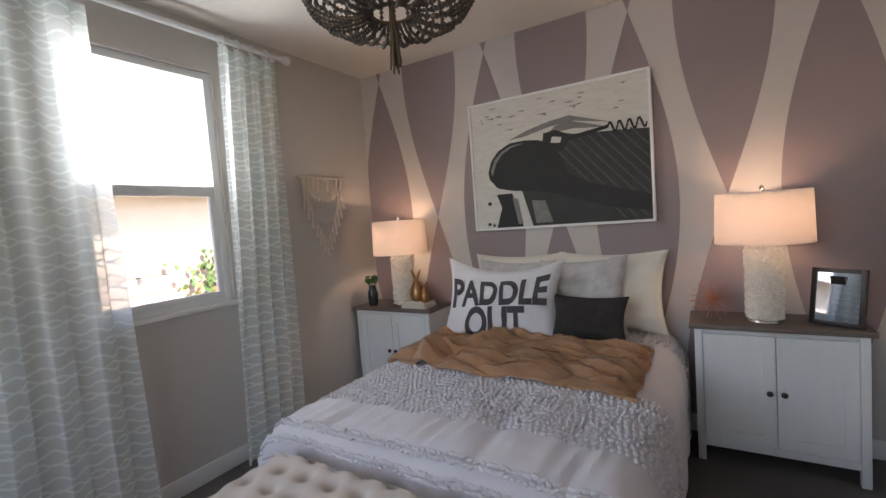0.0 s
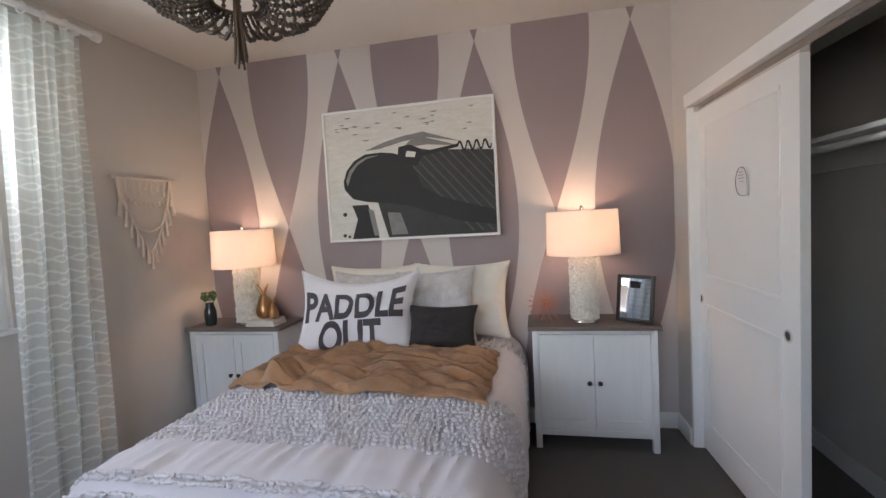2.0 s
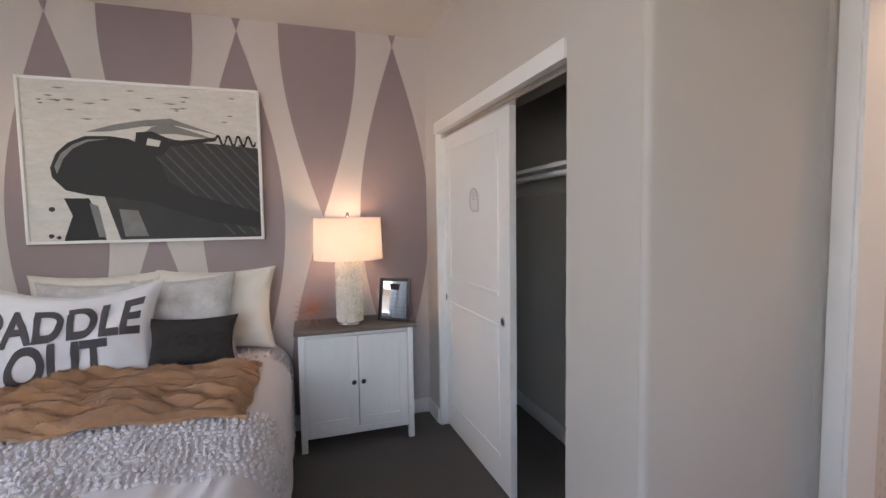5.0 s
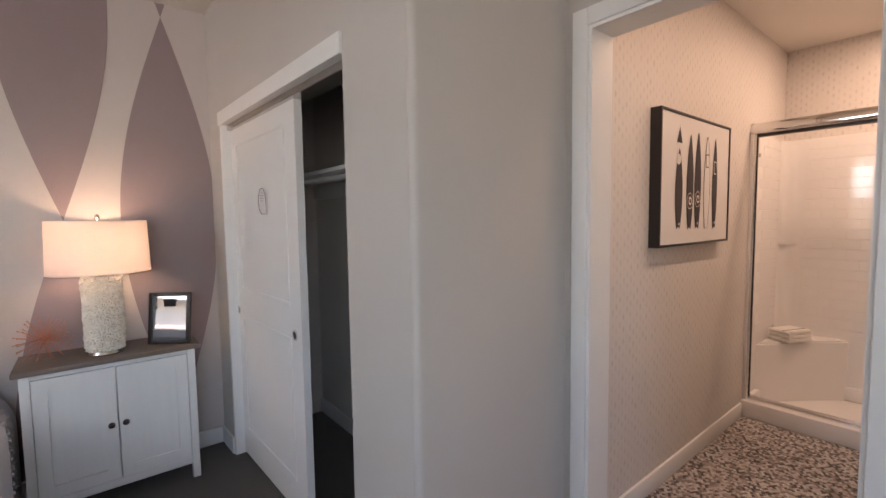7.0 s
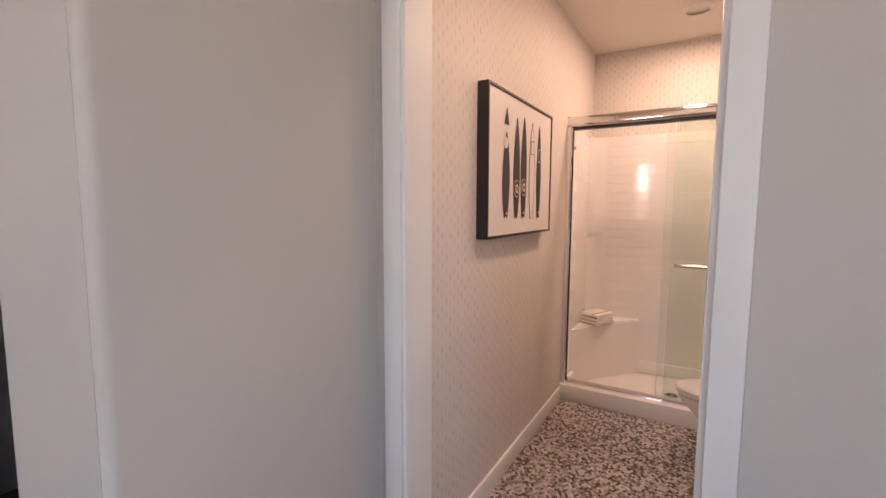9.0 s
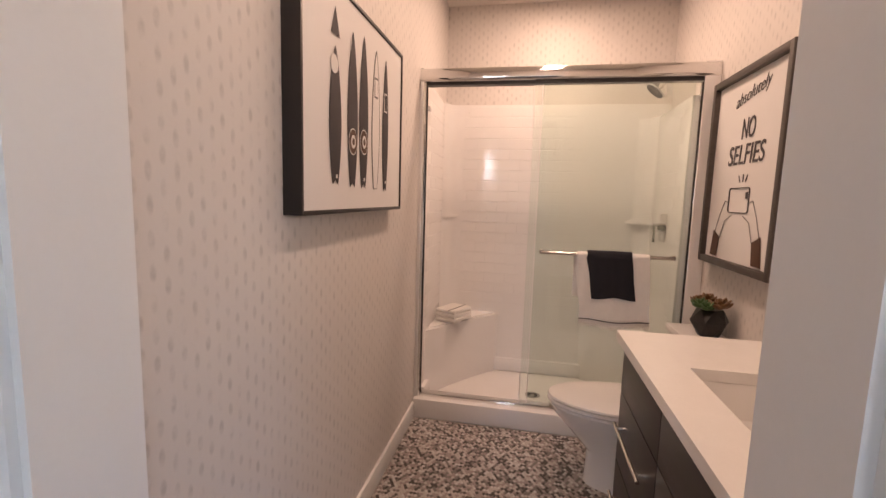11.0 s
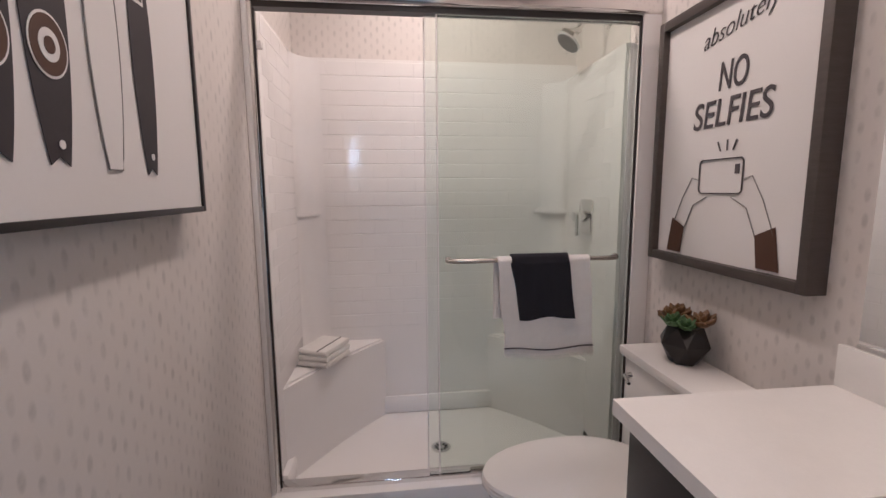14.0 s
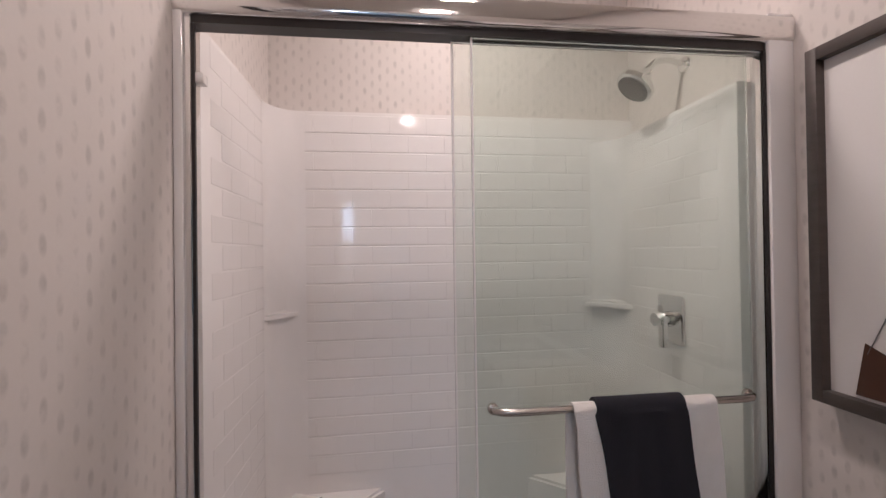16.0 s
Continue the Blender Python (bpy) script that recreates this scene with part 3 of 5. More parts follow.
for nm, mat, n in (("ivy", IVY, 1100), ("rusty_ivy", IVYRUST, 500)):
    bm = bmesh.new()
    for k in range(n):
        y = rnd.gauss(4.25 if mat is IVY else 4.1, 0.32)
        z = rnd.uniform(-0.3, 1.3) if mat is IVY else rnd.uniform(-0.3, 0.9)
        p = Vector((-4.33 + rnd.uniform(0, 0.14), y, z))
        a, b = Vector((rnd.uniform(-.4, .4), 1, rnd.uniform(-.6, .6))).normalized() * 0.035, Vector((rnd.uniform(-.3, .6), rnd.uniform(-.5, .5), -1)).normalized() * 0.05
        bm.faces.new([bm.verts.new(p + q) for q in (-a, b * 0.6 - a * 0.6, b, b * 0.6 + a * 0.6, a, -b * 0.5)])
    solid(nm, bm, mat, "ivy leaves climbing on the block wall", "ivy", kind="stuff", smooth=False)
hs = thing("neighbour_house", "pale stucco house with grey tile roof", "house")
part("wall", boxes((-13, -7.6, -8, 14, -0.4, 2.5)), STUCCO, hs)
part("roof", sheet(1, 10, lambda u, v: (-7.1 - 4 * u, -8.5 + 23 * v, 2.45 + 1.35 * u), 0.12), ROOFTILE, hs, smooth=False)
part("fascia", boxes((-7.14, -7.08, -8.5, 14.5, 2.3, 2.5)), WHITE, hs)

# ---- bedroom ----
BX, HALF, BTOP, HEAD, FOOT = 0.10, 0.78, 0.665, 3.72, 1.86


def drape(d, edge, r):
    """Across the top, round the edge and down: the position and the drop at the distance d from the middle."""
    s, d = (1 if d >= 0 else -1), abs(d)
    flat_end = edge - r
    if d < flat_end:
        return s * d, 0.02 * (d / flat_end) ** 2
    a = (d - flat_end) / r
    if a < math.pi / 2:
        return s * (flat_end + r * math.sin(a)), 0.02 + r * (1 - math.cos(a))
    return s * edge, 0.02 + r + (d - flat_end - r * math.pi / 2)


def quilt_at(a, b, lift=0.0):
    """The comforter's surface: a metres across from the bed's middle, b metres from its head."""
    x, dx = drape(a, HALF, 0.16)
    length = HEAD - FOOT
    y, dy = drape(b, length, 0.13) if b > 0 else (b, 0)
    pleat = (0.03 * noise.noise((a * 9, b * 1.5, 3)) + 0.034 * (0.35 - abs(noise.noise((a * 13 + b * 2, b * 1.2, 6))))) * max(0.2, 1 - abs(b - 1.66) / 0.26) + 0.010 * noise.noise((a * 4, b * 4, 7)) + 0.005 * noise.noise((a * 24, b * 3, 1))
    side = min(1.0, dx / 0.2)
    hang = 0.016 * math.sin(b * 17 + 2 * math.sin(b * 5)) * side
    foot = min(1.0, dy / 0.2)
    hang2 = 0.016 * math.sin(a * 15 + math.sin(a * 6)) * foot
    drop = max(dx, dy) + 0.35 * min(dx, dy)
    z = max(BTOP - drop + lift + pleat * (1 - side) * (1 - 0.6 * foot), 0.05)
    return Vector((BX + x + math.copysign(hang + lift * side, a), HEAD - y - hang2 - lift * foot, z))


bed = thing("bed", "upholstered bed with mattress under white bedding", "bed", pose(BX, 2.8, 0))
part("base", boxes((-0.72, 0.72, -0.86, 0.93, 0.1, 0.34), bevel=0.02), LINEN, bed)
part("mattress", boxes((-0.74, 0.74, -0.88, 0.93, 0.34, 0.6), bevel=0.05), COTTON, bed)
for sx in (-0.6, 0.6):
    for sy in (-0.75, 0.8):
        part("leg", boxes((sx - 0.03, sx + 0.03, sy - 0.03, sy + 0.03, 0, 0.1)), BLACK, bed)
AW = HALF - 0.16 + 0.16 * math.pi / 2 + 0.42
BLEN = HEAD - FOOT - 0.13 + 0.13 * math.pi / 2 + 0.2
qu = thing("comforter", "pale lavender white comforter with tufted bands", "comforter")
part("cloth", sheet(190, 130, lambda u, v: quilt_at((2 * u - 1) * AW, v * BLEN), 0.012), QUILT, qu)


def tufts(rows, step, size, a0, a1, seed):
    r = random.Random(seed)
    bm = bmesh.new()
    for b in rows:
        a = a0
        while a < a1:
            p = quilt_at(a, b + r.uniform(-0.003, 0.003) + 0.004 * noise.noise((a * 3, b * 2, 12)), 0.005)
            n = (quilt_at(a + 0.01, b) - quilt_at(a - 0.01, b)).cross(quilt_at(a, b - 0.01) - quilt_at(a, b + 0.01)).normalized()
            q = size * r.uniform(0.8, 1.25)
            m = Matrix.Translation(p) @ n.to_track_quat("Z", "Y").to_matrix().to_4x4() @ Matrix.Rotation(r.uniform(-0.5, 0.5), 4, "Z") @ Matrix.Diagonal((q * 1.4, q * 0.85, q * 0.9, 1))
            bmesh.ops.create_icosphere(bm, subdivisions=1, radius=1, matrix=m)
            a += step * r.uniform(0.85, 1.15)
    return bm


def chunked_tufts(rows, step, size, seed):
    tagged(part("tufting", tufts(rows, step, size, -AW + 0.05, AW - 0.05, seed), TUFT, qu, "raised cotton tufts in rows"), kind="stuff")


chunked_tufts([1.09 + 0.0315 * k for k in range(16)], 0.026, 0.0096, 10)
chunked_tufts([1.79, 1.81, 1.865, 1.885, 1.945, 1.965], 0.022, 0.0105, 50)
chunked_tufts([0.14 + 0.05 * k for k in range(4)], 0.04, 0.011, 80)


def throw_at(u, v):
    a, b = -0.73 + 1.38 * u, 0.47 + 0.63 * v + 0.05 * math.sin(u * 5) * (v - 0.2) + 0.17 * (u - 0.40) * v
    a += 0.03 * noise.noise((u * 3, v * 4, 21))
    warp = 0.25 * noise.noise((a * 2.5, b * 3, 2))
    furrow = 0.07 * abs(noise.noise((a * 3.2 + warp, b * 13 - a * 2.2 + warp * 3, 5))) ** 0.8 + 0.040 * abs(noise.noise((a * 6, b * 19 - a * 3 + warp * 4, 9)))
    gather = 0.075 * math.exp(-((u - 0.20 - 0.30 * (1 - v) ** 1.5) / 0.05) ** 2) * (0.4 + 0.6 * v) - 0.02 * math.exp(-((u - 0.13 - 0.25 * (1 - v)) / 0.03) ** 2)
    soft = 0.006 * noise.noise((a * 26, b * 30, 8))
    edge = min(1, 9 * v * (1.03 - v), 14 * u + 0.25, 14 * (1 - u) + 0.25)
    return quilt_at(a, b, 0.012 + (0.012 + max(furrow + gather + soft, -0.010)) * edge)


throw = thing("throw_blanket", "tan faux fur throw bunched across the bed", "throw")
part("cloth", sheet(150, 80, throw_at, 0.02), FUR, throw)
rf = random.Random(31)
verts, faces = [], []
for k in range(26000):
    u, v = rf.random(), rf.random()
    p = throw_at(u, v)
    du, dv = throw_at(min(u + 0.01, 1), v) - throw_at(max(u - 0.01, 0), v), throw_at(u, min(v + 0.02, 1)) - throw_at(u, max(v - 0.02, 0))
    n = du.cross(dv).normalized()
    n = -n if n.z < 0 else n
    lie = (dv.normalized() + du.normalized() * rf.uniform(-0.9, 0.9)).normalized()
    tip = p + n * rf.uniform(0.003, 0.009) + lie * rf.uniform(0.009, 0.017)
    side = lie.cross(n) * 0.0022
    q = len(verts)
    verts += [p + side - n * 0.002, p - side - n * 0.002, tip]
    faces.append((q, q + 1, q + 2))
me = bpy.data.meshes.new("fur_nap")
me.from_pydata(verts, [], faces)
me.materials.append(FUR)
pile = tagged(new("fur_nap", me), kind="stuff")
pile.parent = throw


def pillow_point(w, h, t, seed, u, v, side):
    """u, v from -1 to 1; the face looks along -y."""
    e = (max(0, 1 - u * u) ** 0.42) * (max(0, 1 - v * v) ** 0.42)
    wr = 1 + 0.24 * noise.noise((u * 2.3, v * 2.3, seed)) + 0.12 * noise.noise((u * 6, v * 5, seed + 3))
    return Vector((u * w / 2 * (1 - 0.12 * (1 - v * v)), -side * t / 2 * e * wr, h / 2 * (1 + v * (1 - (0.12 if seed not in (4, 13) or v < 0 else 0.34) * (1 - u * u)))))


def pillow(name, w, h, t, mat, label, m, seed):
    bm = sheet(40, 32, lambda u, v: pillow_point(w, h, t, seed, 2 * u - 1, 2 * v - 1, 1))
    b2 = sheet(40, 32, lambda u, v: pillow_point(w, h, t, seed + 9, 2 * u - 1, 2 * v - 1, -1))
    me = bpy.data.meshes.new("tmp")
    b2.to_mesh(me)
    b2.free()
    bm.from_mesh(me)
    bmesh.ops.remove_doubles(bm, verts=bm.verts[:], dist=0.0004)
    ob = thing(name, label, "pillow", m)
    part("cushion", bm, mat, ob)
    part("piping", tube([pillow_point(w, h, t, seed, *q, 1) for q in [(math.copysign(1, 1), -1 + 0.1 * k) for k in range(21)]] + [pillow_point(w, h, t, seed, 1 - 0.1 * k, 1, 1) for k in range(21)] + [pillow_point(w, h, t, seed, -1, 1 - 0.1 * k, 1) for k in range(21)], 0.004, 5), mat, ob)
    return ob


pillow("euro_pillow", 0.68, 0.52, 0.20, CREAM, "cream quilted pillow leaning on the wall", pose(-0.17, 3.60, 0.655, -14, 0, 0), 1)
pillow("euro_pillow", 0.68, 0.52, 0.20, CREAM, "cream quilted pillow leaning on the wall", pose(0.46, 3.59, 0.655, -14, 0, -3), 5)
pillow("velvet_pillow", 0.55, 0.50, 0.17, SILVER, "silver grey patterned pillow", pose(-0.15, 3.45, 0.655, -20, 2, 4), 2)
pillow("velvet_pillow", 0.56, 0.50, 0.17, SILVER, "silver grey patterned pillow", pose(0.32, 3.43, 0.66, -20, -3, -3), 7)
pillow("lumbar_pillow", 0.44, 0.27, 0.13, DARKCLOTH, "small charcoal woven lumbar pillow", pose(0.40, 3.24, 0.68, -20, 0, -4), 3)
PW, PH, PT = 0.79, 0.55, 0.22
pad = pillow("lettered_pillow", PW, PH, PT, COTTON, "white cotton pillow lettered PADDLE OUT", pose(-0.15, 3.22, 0.635, -18, 2, 5), 4)
for words, size, zc, sh_, xc in (("PADDLE", 0.188, 0.315, 0.0, -0.005), ("OUT", 0.195, 0.105, 0.0, -0.01)):
    bm = lettering(words, size, 0.0, 0.0, 0.035)
    bmesh.ops.triangulate(bm, faces=bm.faces[:])
    bmesh.ops.subdivide_edges(bm, edges=[e for e in bm.edges if e.calc_length() > 0.02], cuts=3, use_grid_fill=False)
    bmesh.ops.triangulate(bm, faces=bm.faces[:])
    for v in bm.verts:
        x, z = v.co.x * 0.97 + xc, v.co.z * 1.4 + zc + 0.07 * v.co.x
        uu, vv = max(-0.999, min(0.999, x / (PW / 2) / 0.94)), max(-0.999, min(0.999, (z / (PH / 2) - 1) / 0.94))
        p = pillow_point(PW, PH, PT, 4, uu, vv, 1)
        v.co = Vector((p.x, p.y - 0.004, p.z))
    part("lettering", bm, INK, pad, "dark grey letters " + words)

# tufted bench at the foot of the bed
bench = thing("tufted_bench", "cream button-tufted upholstered bench", "bench", pose(0.21, 1.60, 0))
BWX, BWY = 0.71, 0.235


def bench_top(u, v):
    x, y = (2 * u - 1) * BWX, (2 * v - 1) * BWY
    gx, gy = x / 0.125, y / 0.125
    dist = 9
    for i in range(-7, 8):
        for j in (-2, -1, 0, 1, 2):
            dist = min(dist, math.hypot(gx - i - 0.5 * (j % 2), (gy - j * 0.8) * 1.0))
    puff = 0.042 * (1 - math.exp(-(dist / 0.19) ** 2)) + 0.012 * min(dist, 0.5)
    edge = min(1, (1 - abs(2 * u - 1)) * BWX / 0.05, (1 - abs(2 * v - 1)) * BWY / 0.05)
    return (x, y, 0.535 - 0.05 * (1 - edge) ** 2 + puff * edge)


part("tufted_seat", sheet(180, 60, bench_top), LINEN, bench)
part("apron", boxes((-BWX, BWX, -BWY, BWY, 0.20, 0.488), bevel=0.015), LINEN, bench)
for j in (-2, -1, 0, 1, 2):
    for i in range(-6, 6):
        x, y = (i + 0.5 * (j % 2)) * 0.125, j * 0.1
        if abs(x) < BWX - 0.04 and abs(y) < BWY - 0.03:
            part("button", moved(lathe([(0.004, 0.006), (0.011, 0.004), (0.012, 0.0)], 10), pose(x, y, 0.536)), LINEN, bench)
for sx in (-0.66, 0.66):
    for sy in (-0.17, 0.17):
        part("leg", moved(lathe([(0.018, 0), (0.028, 0.2)], 12), pose(sx, sy, 0)), TOPWOOD, bench)

# nightstands
def nightstand(cx, label):
    ob = thing("nightstand", label, "nightstand", pose(cx, 3.605, 0), group="nightstands")
    hw, d, top = 0.36, 0.165, 0.745
    part("tabletop", boxes((-0.385, 0.385, -d - 0.015, d + 0.01, top, top + 0.026), bevel=0.005), TOPWOOD, ob, "grey brown wooden top")
    for sx in (-1, 1):
        for sy in (-1, 1):
            part("leg", boxes(tuple(sorted((sx * hw, sx * (hw - 0.038)))) + tuple(sorted((sy * d, sy * (d - 0.038)))) + (0, top), bevel=0.003), CABWHITE, ob)
        part("side_panel", boxes(tuple(sorted((sx * (hw - 0.006), sx * (hw - 0.02)))) + (-d + 0.038, d - 0.038, 0.09, top)), CABWHITE, ob)
    part("body", boxes((-hw + 0.02, hw - 0.02, -d + 0.03, d - 0.005, 0.105, top)), CABWHITE, ob)
    part("bottom_rail", boxes((-hw + 0.038, hw - 0.038, -d + 0.004, -d + 0.03, 0.085, 0.125), bevel=0.002), CABWHITE, ob)
    part("top_rail", boxes((-hw + 0.038, hw - 0.038, -d + 0.004, -d + 0.03, 0.722, top), bevel=0.002), CABWHITE, ob)
    for sx in (-1, 1):
        x0, x1 = sorted((sx * 0.0025, sx * (hw - 0.041)))
        z0, z1, y0 = 0.128, 0.718, -d + 0.002
        dr = part("door", boxes((x0, x1, y0 + 0.009, y0 + 0.025, z0, z1)), CABWHITE, ob, smooth=False)
        for nm, q in (("stile", (x0, x0 + 0.055, z0, z1)), ("stile", (x1 - 0.055, x1, z0, z1)), ("rail", (x0 + 0.055, x1 - 0.055, z0, z0 + 0.06)), ("rail", (x0 + 0.055, x1 - 0.055, z1 - 0.06, z1))):
            part(nm, boxes((q[0], q[1], y0, y0 + 0.009, q[2], q[3])), CABWHITE, dr, smooth=False)
        part("knob", moved(lathe([(0.006, 0), (0.006, 0.012), (0.014, 0.016), (0.015, 0.022), (0.009, 0.026)], 18), pose(sx * 0.03, y0, 0.425, 90, 0, 0)), DARKMETAL, dr, "dark bronze round knob")
    return ob


nightstand(1.295, "white two-door nightstand with grey brown top")
nightstand(-1.175, "white two-door nightstand beside the window wall")
NS = 0.771


def table_lamp(cx, cy, label):
    ob = thing("table_lamp", label, "lamp", pose(cx, cy, NS), group="table lamps")
    part("foot", lathe([(0.075, 0), (0.078, 0.006), (0.072, 0.02), (0.06, 0.022)], 32), NICKEL, ob, "brushed nickel foot")

    def carve(a, z, r):
        if r < 0.03:
            return 0
        p = Vector((math.cos(a) * 3.2, math.sin(a) * 3.2, z * 34))
        d, _ = noise.voronoi(p * 0.75)
        petal = math.sin(d[0] * 22) * 0.006 + (0.5 - d[0]) * 0.012
        return petal + 0.004 * noise.noise(p * 3)
    prof = [(0.02, 0.022)] + [(0.083, 0.024 + 0.396 * k / 70) for k in range(71)] + [(0.02, 0.424)]
    part("carved_column", lathe(prof, 110, carve), PLASTER, ob, "ivory carved floral column")
    part("stem", lathe([(0.008, 0.42), (0.008, 0.70)], 10), NICKEL, ob)
    part("socket", lathe([(0.018, 0.47), (0.018, 0.53)], 14), NICKEL, ob)
    sd = part("shade", sheet(64, 8, lambda u, v: ((0.218 - 0.008 * v) * math.cos(2 * math.pi * u), (0.218 - 0.008 * v) * math.sin(2 * math.pi * u), 0.43 + 0.262 * v), 0.002), SHADE, ob, "white linen drum shade, lit")
    for z, r in ((0.43, 0.218), (0.692, 0.21)):
        part("rim", tube([(r * math.cos(2 * math.pi * k / 64), r * math.sin(2 * math.pi * k / 64), z) for k in range(65)], 0.0035, 6), SHADE, sd)
    for k in range(3):
        a = 2 * math.pi * k / 3
        part("spider_arm", tube([(0, 0, 0.685), (0.21 * math.cos(a), 0.21 * math.sin(a), 0.69)], 0.002, 6), NICKEL, ob)
    part("finial", lathe([(0.005, 0.70), (0.012, 0.708), (0.010, 0.722), (0.003, 0.73)], 14), NICKEL, ob)
    return ob


table_lamp(1.265, 3.565, "lit table lamp with carved ivory base and drum shade")
table_lamp(-1.12, 3.565, "lit table lamp with carved ivory base beside gold rabbits")

# copper urchin
ur = thing("wire_urchin", "copper wire starburst ornament on nightstand", "ornament", pose(1.03, 3.55, NS + 0.118))
rr = random.Random(2)
for k in range(70):
    z = 1 - 2 * (k + 0.5) / 70
    a = k * 2.39996
    d = Vector((math.sqrt(1 - z * z) * math.cos(a), math.sqrt(1 - z * z) * math.sin(a), z)) * rr.uniform(0.095, 0.118)
    bm = tube([(0, 0, 0), d], 0.0013, 4)
    bmesh.ops.create_icosphere(bm, subdivisions=1, radius=0.004, matrix=Matrix.Translation(d))
    part("spike", bm, COPPER, ur)
# photo frame with plain glossy glass
pf = thing("photo_frame", "dark wood photo frame reflecting the window", "picture frame", pose(1.545, 3.52, NS + 0.004, -9, 0, -35))
fw, fh, ft = 0.112, 0.285, 0.022
part("frame", boxes((-fw, -fw + ft, -0.01, 0.01, 0, fh), (fw - ft, fw, -0.01, 0.01, 0, fh), (-fw + ft, fw - ft, -0.01, 0.01, 0, ft), (-fw + ft, fw - ft, -0.01, 0.01, fh - ft, fh), bevel=0.003), BLACK, pf)
part("glass", boxes((-fw + ft, fw - ft, -0.004, 0.0, ft, fh - ft)), PHOTOGLASS, pf, "shiny glass over dark paper")
part("stand", moved(boxes((-0.03, 0.03, 0.0, 0.004, -0.06, 0.2)), pose(0, 0.055, 0.06, 22, 0, 0)), BLACK, pf)

# vase and plant, gold rabbits, book
va = thing("plant_vase", "smoky glass vase with small green plant", "vase", pose(-1.41, 3.52, NS))
part("vase", lathe([(0.028, 0), (0.036, 0.004), (0.043, 0.06), (0.042, 0.11), (0.030, 0.145), (0.027, 0.165), (0.032, 0.172)], 28), SMOKE, va)
bm = bmesh.new()
for k in range(90):
    a, up = rr.uniform(0, 6.28), rr.uniform(0.02, 0.085)
    c = Vector((math.cos(a) * rr.uniform(0.005, 0.06), math.sin(a) * rr.uniform(0.005, 0.06), 0.165 + up))
    m = Matrix.Translation(c) @ Euler((rr.uniform(-1, 1), rr.uniform(-1, 1), a)).to_matrix().to_4x4() @ Matrix.Diagonal((0.017, 0.009, 0.004, 1))
    bmesh.ops.create_icosphere(bm, subdivisions=1, radius=1, matrix=m)
part("foliage", bm, LEAF, va)
bk = thing("stacked_books", "two cream books stacked on the nightstand", "books", pose(-0.965, 3.545, NS))
for z, ww in ((0, 0.115), (0.022, 0.105)):
    part("cover", boxes((-ww, ww, -0.08, 0.08, z, z + 0.003), (-ww, ww, -0.08, 0.08, z + 0.018, z + 0.021), (-ww, -ww + 0.003, -0.08, 0.08, z + 0.003, z + 0.018)), CREAM, bk, smooth=False)
    part("pages", boxes((-ww + 0.003, ww - 0.004, -0.076, 0.076, z + 0.003, z + 0.018)), PAGE, bk, smooth=False)


def rabbit(x, y, s, label):
    ob = thing("gold_rabbit", label, "figurine", pose(x, y, NS + 0.043), group="gold rabbits")
    part("body", lathe([(0.03 * s, 0), (0.052 * s, 0.02 * s), (0.058 * s, 0.06 * s), (0.046 * s, 0.11 * s), (0.028 * s, 0.145 * s), (0.02 * s, 0.165 * s), (0.006 * s, 0.178 * s)], 28), GOLD, ob)
    for sx in (-1, 1):
        part("ear", tube([(sx * 0.006 * s, 0, 0.165 * s), (sx * 0.022 * s, 0, 0.21 * s), (sx * 0.045 * s, 0, 0.25 * s)], [0.008 * s, 0.011 * s, 0.004 * s], 10), GOLD, ob)


rabbit(-0.985, 3.56, 1.0, "large gold ceramic rabbit on books")
rabbit(-0.895, 3.53, 0.66, "small gold ceramic rabbit on books")

# large framed print of a paddle
A0, A1, Z0, Z1 = -0.515, 0.745, 1.335, 2.285
art = thing("framed_canvas", "large black and white paddle print in white frame", "wall art", pose(A0, N - 0.04, Z0))
AWD, AHT = A1 - A0, Z1 - Z0
part("canvas", boxes((0.012, AWD - 0.012, 0.006, 0.03, 0.012, AHT - 0.012)), CANVAS, art, "pale weathered print ground")
part("frame", boxes((0, 0.016, -0.006, 0.04, 0, AHT), (AWD - 0.016, AWD, -0.006, 0.04, 0, AHT), (0.016, AWD - 0.016, -0.006, 0.04, 0, 0.016), (0.016, AWD - 0.016, -0.006, 0.04, AHT - 0.016, AHT), bevel=0.002), WHITE, art)


def ink(name, pts, mat, y):
    part(name, moved(flat([(0.018 + u * (AWD - 0.036), 0.018 + v * (AHT - 0.036)) for u, v in pts], 0.0012), pose(0, y, 0)), mat, art, smooth=False)


ink("printed_deck", [(0.36, 0.0), (1, 0.0), (1, 0.62), (0.62, 0.66), (0.5, 0.7), (0.42, 0.62), (0.30, 0.3)], ARTGREY, 0.005)
for k in range(17):
    u0 = 0.30 + k * 0.055
    c = [(u0, 0.66), (u0 + 0.011, 0.66), (u0 + 0.411, 0.02), (u0 + 0.396, 0.02)]
    c = [(min(max(u, 0.42), 0.995), 0.66 - (min(u, 0.995) - u0) * 1.6 if u > 0.995 else v) for u, v in c]
    if 0.42 < u0 < 0.96:
        c = [(u0, 0.64), (u0 + 0.012, 0.64)] + ([(0.995, 0.64 - (0.983 - u0) * 1.55), (0.995, 0.64 - (0.995 - u0) * 1.55)] if u0 > 0.6 else [(u0 + 0.412, 0.02), (u0 + 0.398, 0.02)])
        ink("printed_stripe", c, ARTLINE, 0.0042)
ink("printed_shadow", [(0.13, 0.0), (0.30, 0.0), (0.27, 0.16), (0.24, 0.27), (0.14, 0.27), (0.17, 0.16)], ARTBLACK, 0.0045)
